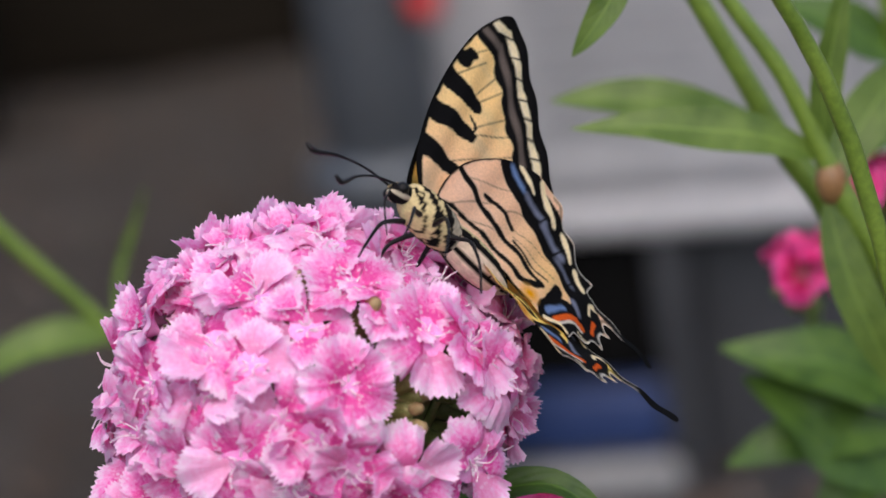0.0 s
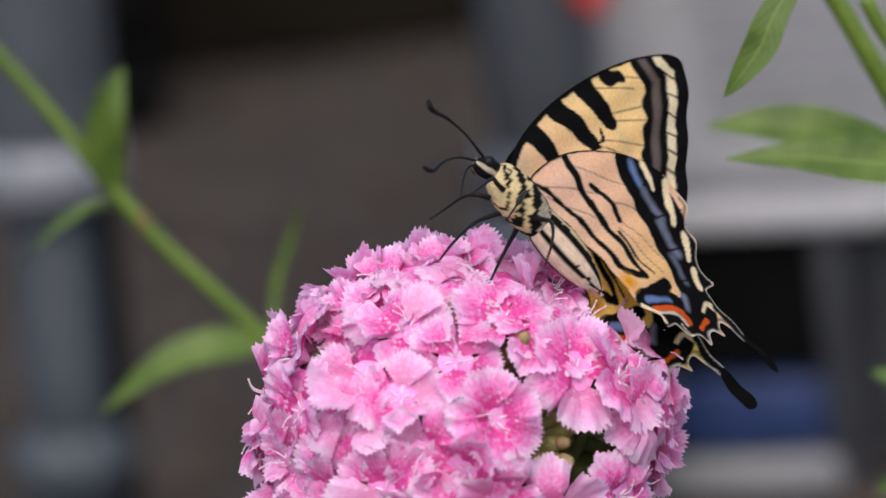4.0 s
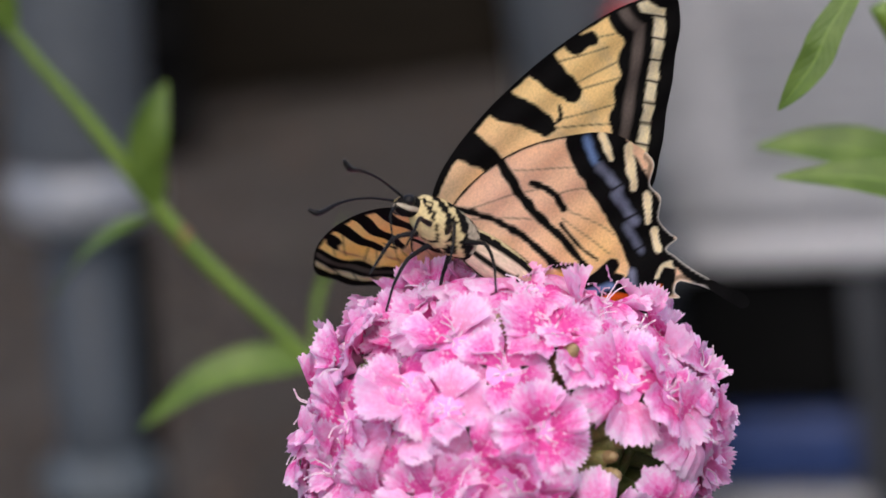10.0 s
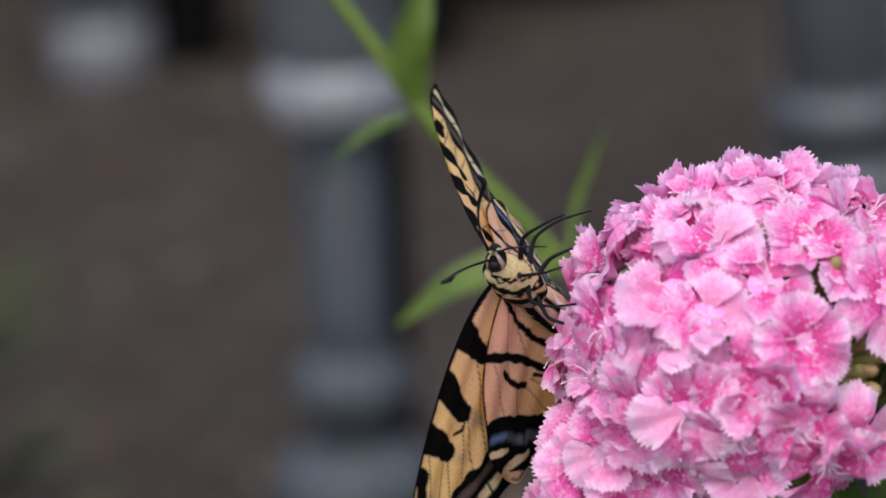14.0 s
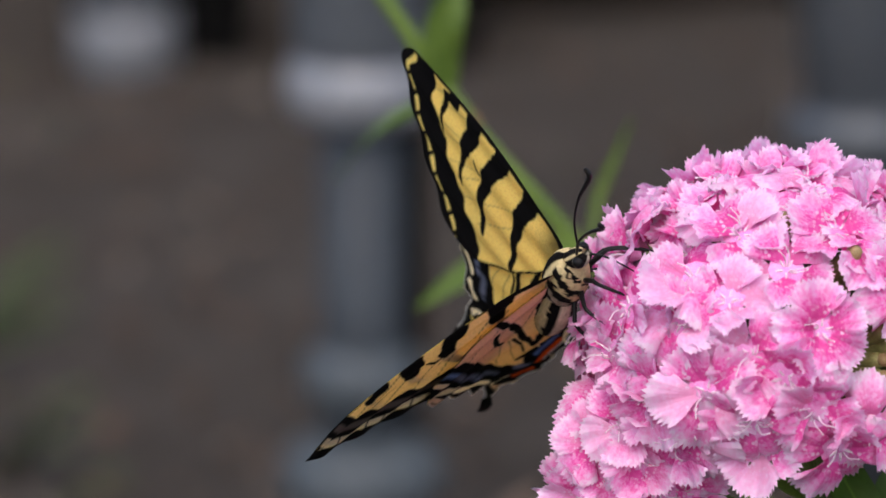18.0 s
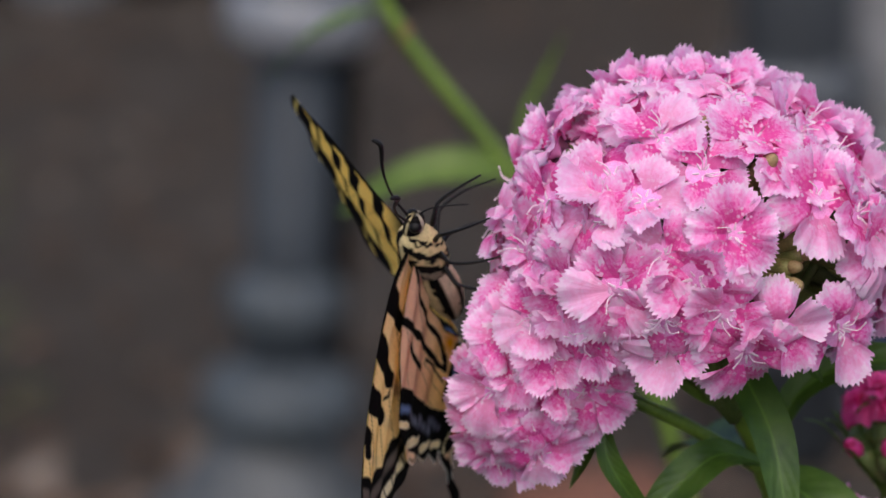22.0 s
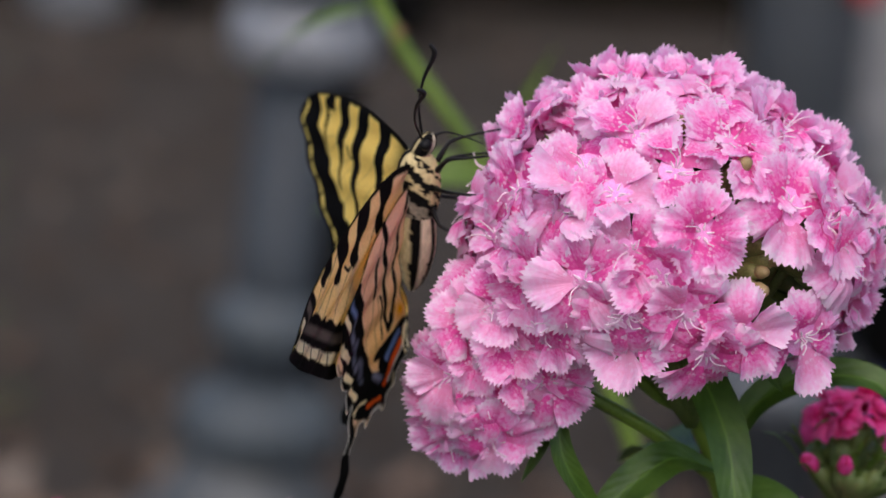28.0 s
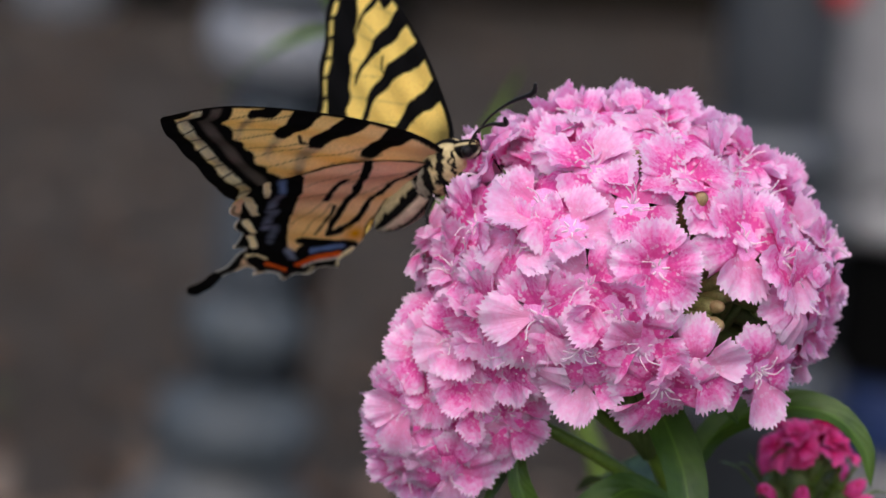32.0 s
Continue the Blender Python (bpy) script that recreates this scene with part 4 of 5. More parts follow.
for s in (-1, 1):
    eye = bmesh.new()
    bmesh.ops.create_uvsphere(eye, u_segments=16, v_segments=10, radius=0.00105, matrix=Matrix.Translation((s * 0.00135, 0.0082, -0.0017)))
    part("eye", eye, CHITIN, butterfly, "round black eye")
    feeler = part("antenna", tube(bmesh.new(), [(0, 0, 0), (s * 0.0020, 0.0050, 0.0014), (s * 0.0040, 0.0098, 0.0014), (s * 0.0058, 0.0138, 0.0004), (s * 0.0066, 0.0152, 0.0014)], [0.00024, 0.00020, 0.00021, 0.00036, 0.00050, 0.00030], 7, 22), CHITIN, butterfly, "thin black clubbed antenna")
    feeler.location = (s * 0.0006, 0.0088, -0.0010)
    ANTENNAE.append(feeler)
    for k, (y0, ye, xe, ze) in enumerate(((0.0040, 0.0100, 0.0046, -0.0140), (0.0008, 0.0040, 0.0080, -0.0160), (-0.0025, -0.0055, 0.0074, -0.0160))):
        knee = (s * (abs(xe) * 0.75), y0 + (ye - y0) * 0.55, -0.0062)
        part("leg", tube(bmesh.new(), [(s * 0.0016, y0, -0.0042), (s * abs(xe) * 0.5, y0 + (ye - y0) * 0.3, -0.0050), knee, (s * xe * 0.95, y0 + (ye - y0) * 0.8, -0.0105), (s * xe, ye, ze)], [0.00052, 0.00040, 0.00032, 0.00023, 0.00017], 6, 14), CHITIN, butterfly)
part("proboscis", tube(bmesh.new(), [(0, 0.0094, -0.0026), (0, 0.0104, -0.0050), (0, 0.0098, -0.0085), (0, 0.0090, -0.0110)], [0.00022, 0.00018, 0.00014, 0.0001], 6, 12), CHITIN, butterfly, "thin black proboscis")


def flap(side, angle, sweep):
    """A wing's pose on the body: angle from the upright, sweep forward."""
    return Matrix.Translation((side * 0.0012, 0, 0)) @ Matrix.Rotation(radians(side * (angle - 90)), 4, "Y") @ Matrix.Rotation(radians(side * sweep), 4, "Z")



# ---------------------------------------------------------------- stems and leaves of the main plant


def rel(points):
    return [(x - HEAD.x, y - HEAD.y, z) for x, y, z in points]


def stem_part(name, points, radii, parent, mat, seg=10, n=None):
    return part(name, tube(bmesh.new(), points, radii, seg, n), mat, parent)


stem_part("stem", rel([(0.0065, 0.004, 0.424), (0.0098, 0.007, 0.4150), (0.0137, 0.009, 0.4060), (0.018, 0.012, 0.380), (0.022, 0.016, 0.25), (0.020, 0.020, 0.12), (0.018, 0.020, -0.02)]), [0.0020, 0.0019, 0.0022, 0.0023, 0.0024, 0.0025, 0.0026], head, STEM)
stem_part("side_stem", rel([(-0.0245, -0.004, 0.4290), (-0.0170, -0.004, 0.4255), (-0.0105, 0.0, 0.4205), (-0.0001, 0.004, 0.4145), (0.0080, 0.007, 0.4090), (0.0140, 0.009, 0.4050)]), [0.0010, 0.0010, 0.0011, 0.0012, 0.0013, 0.0016], head, STEM)
stem_part("side_stem", rel([(-0.012, -0.001, 0.4330), (-0.006, 0.001, 0.4275), (0.002, 0.004, 0.4200), (0.0085, 0.006, 0.4170)]), [0.0010, 0.0010, 0.0011, 0.0013], head, STEM)
for pts, wd, cup, sd, tw in (
        ([(0.0060, 0.004, 0.4285), (0.0098, -0.002, 0.4240), (0.0139, -0.008, 0.4161), (0.0159, -0.012, 0.4063), (0.0168, -0.013, 0.3985)], 0.0075, 0.35, 1, 0.25),
        ([(0.0150, 0.010, 0.4095), (0.0196, 0.010, 0.4183), (0.0284, 0.010, 0.4232), (0.0379, 0.009, 0.4236), (0.0442, 0.008, 0.4185), (0.0461, 0.007, 0.4120)], 0.0060, 0.5, 2, 0.2),
        ([(0.0131, 0.006, 0.4072), (0.0059, 0.001, 0.4100), (-0.0004, -0.002, 0.4062), (-0.0052, -0.003, 0.4014), (-0.0101, -0.003, 0.3952)], 0.0068, 0.3, 3, -0.3),
        ([(-0.0139, -0.004, 0.4190), (-0.0131, -0.006, 0.4123), (-0.0109, -0.006, 0.4076), (-0.0072, -0.004, 0.4025), (-0.0030, -0.003, 0.4010)], 0.0040, 0.5, 4, 0.8),
        ([(-0.0150, -0.002, 0.4180), (-0.0162, -0.003, 0.4112), (-0.0190, -0.004, 0.4054)], 0.0026, 0.4, 5, 0.5),
        ([(0.0034, 0.008, 0.4300), (0.0071, 0.009, 0.4259), (0.0138, 0.010, 0.4178)], 0.0080, 0.3, 6, 0.4),
        ([(0.0150, 0.009, 0.4040), (0.0220, 0.004, 0.4010), (0.0280, 0.000, 0.3940), (0.0330, -0.002, 0.3860)], 0.0120, 0.3, 7, 0.2),
        ([(0.0145, 0.012, 0.4050), (0.006, 0.030, 0.4040), (-0.002, 0.045, 0.3960)], 0.0110, 0.3, 8, 0.0),
        ([(-0.0020, 0.002, 0.4320), (-0.0035, 0.000, 0.4260), (-0.0028, -0.002, 0.4205)], 0.0030, 0.4, 9, 0.4),
        ([(0.0185, 0.002, 0.4330), (0.0200, 0.000, 0.4270), (0.0225, -0.002, 0.4235)], 0.0028, 0.4, 10, 0.4),
):
    local_leaf("leaf", rel(pts), wd, LEAF, head, seed=sd, cup=cup, wave=0.12, twist=tw, up=(0.1, -0.55, 0.8))

# ---------------------------------------------------------------- smaller flower heads near by


def flower_cluster(name, x, y, z, ground_x, radius, count, petals, seed, label, size=0.95, buds=0, leaves=0, flat=0.7):
    """A small head of florets on its own stem from the soil."""
    rnd = random.Random(seed)
    ob = new(name)
    ob.matrix_basis = pose(ground_x, y, 0)
    tagged(ob, label, "flower", "small sweet william heads")
    c = Vector((x - ground_x, 0, z))
    stem_part("stem", [c + Vector((0, 0, -0.012)), c + Vector((0.001, 0.002, -0.04)), (0.3 * c.x, 0.004, z * 0.5), (0, 0, -0.02)], [0.0014, 0.0017, 0.0020, 0.0022], ob, STEM)
    gold = math.pi * (3 - math.sqrt(5))
    for k in range(count):
        h = 1 - (k + 0.5) / count * (1.05 if flat > 0.5 else 0.35)
        r = math.sqrt(max(0, 1 - h * h))
        a = k * gold + seed
        d = Vector((math.cos(a) * r, math.sin(a) * r, h))
        p = c + Vector((d.x * radius, d.y * radius, d.z * radius * flat))
        n = (d + Vector((rnd.gauss(0, 0.15), rnd.gauss(-0.1, 0.15), 0.25))).normalized()
        floret(ob, p, n, rnd.uniform(0, 1.2), size * rnd.uniform(0.85, 1.05), rnd, petals, stamens=radius > 0.008)
        stem_part("flower_stalk", [c + Vector((0, 0, -0.012)), (c + p) / 2 + Vector((0, 0, -0.006)), p - n * 0.011], [0.0010, 0.0008, 0.0008], ob, CALYX, 6, 6)
    for k in range(buds):
        a = rnd.uniform(0, 6.3)
        d = Vector((math.cos(a), math.sin(a), rnd.uniform(-0.3, 0.5))).normalized()
        q = c + Vector((d.x, d.y, d.z * 0.7)) * max(radius, 0.008) * rnd.uniform(0.8, 1.15) + Vector((0, 0, -0.004 if radius > 0.0063 else -0.008))
        b = part("bud", lathe(bmesh.new(), [(0.0005, -0.010), (0.0016, -0.008), (0.0019, -0.002), (0.0012, 0.001)], 8, facing(q, d + Vector((0, 0, 0.8)))), CALYX, ob)
        for j in range(2):
            e = q + Vector((rnd.gauss(0, 0.004), rnd.gauss(0, 0.004), rnd.uniform(0, 0.006)))
            local_leaf("bract", [q - d * 0.006 + Vector((0, 0, -0.008)), (q + e) / 2, e], 0.0013, LEAF_PALE, ob, seed=k, nu=3, nv=8)
        if flat < 0.5 and k % 3:
            continue
        part("bud_tip", lathe(bmesh.new(), [(0.0012, 0.0008), (0.0015, 0.0022), (0.0011, 0.0042), (0.0003, 0.0052)], 8, facing(q, d + Vector((0, 0, 0.8)))), petals[0].materials[0], b)
    for k in range(leaves):
        a = 6.3 * k / leaves + seed
        v = Vector((math.cos(a), math.sin(a), 0))
        z0 = z - 0.03 - 0.02 * (k % 3)
        b = Vector((c.x * z0 / z, 0, z0))
        local_leaf("leaf", [b, b + v * 0.018 + Vector((0, 0, 0.008)), b + v * 0.038 + Vector((0, 0, 0.004)), b + v * 0.055 + Vector((0, 0, -0.010))], 0.012, LEAF, ob, seed=k)
    return ob


flower_cluster("sweet_william", 0.0366, 0.030, 0.4108, 0.046, 0.0058, 5, PETALS_RED, 3, "crimson sweet william with opening florets and green buds", 0.68, buds=24, leaves=3, flat=0.3)
flower_cluster("sweet_william", 0.0262, 0.014, 0.3905, 0.040, 0.0085, 7, PETALS, 4, "small pink sweet william head half hidden by leaves", 0.85, buds=3, leaves=3)
for k, (x, z, r, kind) in enumerate(((-0.1076, 0.330, 0.014, 1), (-0.0861, 0.3285, 0.009, 1), (-0.0640, 0.3310, 0.015, 0), (-0.0444, 0.330, 0.011, 1), (-0.1290, 0.326, 0.011, 1))):
    flower_cluster("sweet_william", x, 0.16, z, x + 0.01, r, 13 if r > 0.01 else 8, (PETALS_RED + PETALS[:3]) if kind else (PETALS + PETALS_RED[:2]), 10 + k, "pink and crimson sweet william head among low plants", 0.95, buds=3, leaves=3)
flower_cluster("sweet_william", 0.1120, 0.200, 0.4020, 0.125, 0.0050, 4, PETALS_RED, 31, "crimson sweet william head beside tall leafy stems", 0.8, leaves=0)
flower_cluster("sweet_william", 0.1281, 0.200, 0.4150, 0.135, 0.0075, 6, PETALS_RED, 32, "crimson sweet william head beside tall leafy stems", 0.8, leaves=0)

# ---------------------------------------------------------------- tall leafy stems


def leafy_stem(gx, y, points, radii, leaves, label, mat=None, red=()):
    ob = new("leafy_stem")
    ob.matrix_basis = pose(gx, y, 0)
    tagged(ob, label, "plant", "tall leafy stems")
    off = Vector((gx, y, 0))
    stem_part("stem", [Vector(p) - off for p in points], radii, ob, STEM, 10, 40)
    for k, (pts, wd, tw, up) in enumerate(leaves):
        local_leaf("leaf", [Vector(p) - off for p in pts], wd, mat or LEAF_PALE, ob, seed=k + 3, cup=0.2, wave=0.08, twist=tw, up=up)
    for p, r in red:
        b = bmesh.new()
        bmesh.ops.create_uvsphere(b, u_segments=12, v_segments=8, radius=r, matrix=Matrix.Translation(Vector(p) - off) @ Matrix.Diagonal((1, 1, 1.5, 1)))
        part("node", b, STEM_RED, ob, "reddish stem joint")
    return ob


FRONT = (0.1, -0.75, 0.6)


BLADE = leaf_material("dull_grass", (0.075, 0.115, 0.040), (0.135, 0.175, 0.070)).mat


def grass_tuft(x, y, seed, count, reach, width):
    rnd = random.Random(seed)
    ob = empty("grass_tuft", x, y, ground_height(x, y) - 0.014, "tuft of broad dull green grass blades on soil", "plant", "grass tufts on the soil")
    for k in range(count):
        a, h = rnd.uniform(-0.5, 0.5), reach * rnd.uniform(0.3, 0.75)
        v = Vector((math.cos(a), math.sin(a) * 0.6, 0)) * reach
        local_leaf("blade", [(0, 0, 0), v * 0.25 + Vector((0, 0, h * 0.5)), v * 0.6 + Vector((0, 0, h)), v + Vector((0, 0, h * 1.25))], width, BLADE, ob, seed=k, nu=5, nv=12)
    return ob


grass_tuft(-0.300, 1.50, 1, 5, 0.058, 0.015)
grass_tuft(-0.330, 1.75, 2, 4, 0.060, 0.015)
grass_tuft(-0.262, 1.43, 3, 3, 0.040, 0.010)
grass_tuft(-0.335, 1.66, 4, 5, 0.075, 0.006)


def old_brick(x, y, rz, seed):
    """A weathered brick half sunk in the soil, with chipped edges."""
    rnd = random.Random(seed)
    bm = box(bmesh.new(), -0.035, -0.05, -0.02, 0.035, 0.05, 0.012, 0.006)
    for v in bm.verts:
        v.co += Vector((rnd.gauss(0, 0.0012), rnd.gauss(0, 0.0012), rnd.gauss(0, 0.0010)))
    ob = part("brick", bm, BRICK)
    ob.matrix_basis = pose(x, y, -0.014, 2, -1, rz)
    return tagged(ob, "broken red clay brick half sunk in the soil", "brick")


old_brick(0.022, 1.29, 8, 1)
leafy_stem(0.03, 0.291, [(-0.0866, 0.291, 0.486), (-0.0806, 0.291, 0.4681), (-0.0677, 0.291, 0.4479), (-0.0547, 0.291, 0.4262), (-0.0466, 0.291, 0.4138), (-0.0339, 0.291, 0.3982), (-0.0244, 0.291, 0.3855), (-0.0100, 0.291, 0.3650), (0.02, 0.291, 0.28), (0.03, 0.291, -0.02)],
           [0.0011, 0.0012, 0.0015, 0.0018, 0.0017, 0.0016, 0.0017, 0.0018, 0.0020, 0.0022],
           [([(-0.0544, 0.290, 0.4268), (-0.0557, 0.288, 0.4376), (-0.0530, 0.288, 0.4472), (-0.0494, 0.290, 0.4535)], 0.0085, 0.3, FRONT),
            ([(-0.0564, 0.290, 0.4246), (-0.0638, 0.288, 0.4228), (-0.0732, 0.288, 0.4166), (-0.0818, 0.290, 0.4066)], 0.0058, 0.5, (0, -0.3, 1)),
            ([(-0.0265, 0.290, 0.3884), (-0.0374, 0.287, 0.3902), (-0.0500, 0.287, 0.3877), (-0.0646, 0.290, 0.3779)], 0.0085, 0.0, FRONT),
            ([(-0.0253, 0.292, 0.3882), (-0.0233, 0.295, 0.3993), (-0.0190, 0.296, 0.4089), (-0.0144, 0.294, 0.4191)], 0.0022, 0.5, FRONT),
            ([(-0.0806, 0.290, 0.4681), (-0.0830, 0.288, 0.4780), (-0.0835, 0.288, 0.4900)], 0.0070, 0.2, FRONT)],
           "thin green leafy stem leaning over, with narrow leaves", red=(((-0.0500, 0.291, 0.4190), 0.0018),))
leafy_stem(0.13, 0.10, [(0.0862, 0.10, 0.4864), (0.0890, 0.10, 0.4798), (0.0970, 0.10, 0.4652), (0.1025, 0.10, 0.4497), (0.1064, 0.10, 0.4386), (0.1120, 0.10, 0.4261), (0.1178, 0.10, 0.4103), (0.126, 0.10, 0.36), (0.13, 0.10, -0.02)],
           [0.0014, 0.0015, 0.0017, 0.0019, 0.0026, 0.0029, 0.0030, 0.003, 0.0034],
           [([(0.1014, 0.100, 0.4494), (0.0917, 0.097, 0.4550), (0.0798, 0.096, 0.4583), (0.0698, 0.096, 0.4605), (0.0581, 0.098, 0.4613)], 0.0085, 0.0, FRONT),
            ([(0.1022, 0.099, 0.4402), (0.1041, 0.096, 0.4274), (0.1077, 0.095, 0.4142), (0.1117, 0.096, 0.4032)], 0.0085, 0.3, FRONT),
            ([(0.1027, 0.100, 0.4500), (0.1044, 0.099, 0.4620), (0.1075, 0.099, 0.4719), (0.1111, 0.10, 0.4840)], 0.0060, 0.3, FRONT)],
           "tall green leafy stem with long narrow leaves", red=(((0.1036, 0.10, 0.4440), 0.0030),))
leafy_stem(0.14, 0.12, [(0.0821, 0.12, 0.4856), (0.0862, 0.12, 0.4766), (0.0936, 0.12, 0.4596), (0.0994, 0.12, 0.4459), (0.1046, 0.12, 0.4367), (0.1114, 0.12, 0.4216), (0.1189, 0.12, 0.4031), (0.13, 0.12, 0.35), (0.14, 0.12, -0.02)],
           [0.0018, 0.0019, 0.0021, 0.0024, 0.0026, 0.0028, 0.0029, 0.003, 0.0034],
           [([(0.0998, 0.122, 0.4479), (0.0860, 0.150, 0.4500), (0.0733, 0.158, 0.4525), (0.0614, 0.16, 0.4533)], 0.0095, 0.0, FRONT),
            ([(0.1040, 0.12, 0.4370), (0.1180, 0.13, 0.4500), (0.1290, 0.14, 0.4560)], 0.0100, 0.3, FRONT)],
           "tall green leafy stem with long narrow leaves")
leafy_stem(0.145, 0.20, [(0.1334, 0.20, 0.4700), (0.136, 0.20, 0.42), (0.1300, 0.20, 0.3750), (0.1280, 0.20, 0.33), (0.14, 0.20, 0.2), (0.145, 0.20, -0.02)],
           [0.0018, 0.0022, 0.0026, 0.003, 0.0034, 0.0036],
           [([(0.1290, 0.199, 0.3720), (0.1167, 0.195, 0.3825), (0.1056, 0.193, 0.3867), (0.0922, 0.195, 0.3906)], 0.0150, 0.0, FRONT),
            ([(0.1300, 0.199, 0.3560), (0.1151, 0.194, 0.3665), (0.1069, 0.192, 0.3762), (0.0962, 0.195, 0.3838)], 0.0190, 0.1, FRONT),
            ([(0.1290, 0.199, 0.3660), (0.1118, 0.194, 0.3692), (0.1006, 0.193, 0.3693), (0.0904, 0.195, 0.3659)], 0.0110, 0.0, FRONT),
            ([(0.1280, 0.199, 0.3600), (0.1163, 0.194, 0.3586), (0.1058, 0.193, 0.3508)], 0.0120, 0.2, FRONT),
            ([(0.1360, 0.20, 0.4430), (0.1246, 0.196, 0.4516), (0.1117, 0.196, 0.4587)], 0.0110, 0.0, FRONT),
            ([(0.1370, 0.20, 0.4260), (0.1289, 0.196, 0.4309), (0.1217, 0.196, 0.4229)], 0.0130, 0.0, FRONT),
            ([(0.1320, 0.20, 0.4000), (0.1400, 0.196, 0.4100), (0.1500, 0.196, 0.4050)], 0.0130, 0.0, FRONT),
            ([(0.1300, 0.20, 0.3800), (0.1400, 0.196, 0.3900), (0.1500, 0.196, 0.3880)], 0.0160, 0.0, FRONT),
            ([(0.1280, 0.20, 0.3450), (0.1150, 0.193, 0.3440), (0.1020, 0.193, 0.3380)], 0.0150, 0.0, FRONT)],
           "leafy green shoot with broad lance-shaped leaves", mat=LEAF)
leafy_stem(0.10, -0.012, [(0.0690, -0.022, 0.5350), (0.0620, -0.026, 0.5200), (0.0640, -0.026, 0.5260), (0.075, -0.02, 0.515), (0.095, -0.012, 0.44), (0.10, -0.012, 0.2), (0.10, -0.012, -0.02)],
           [0.0008, 0.0009, 0.001, 0.0012, 0.0016, 0.002, 0.0022],
           [([(0.0620, -0.026, 0.5200), (0.0551, -0.030, 0.5128), (0.0524, -0.031, 0.5084), (0.0490, -0.031, 0.5044), (0.0462, -0.030, 0.5012)], 0.0052, 0.0, FRONT)],
           "thin stem with one hanging pale green leaf")


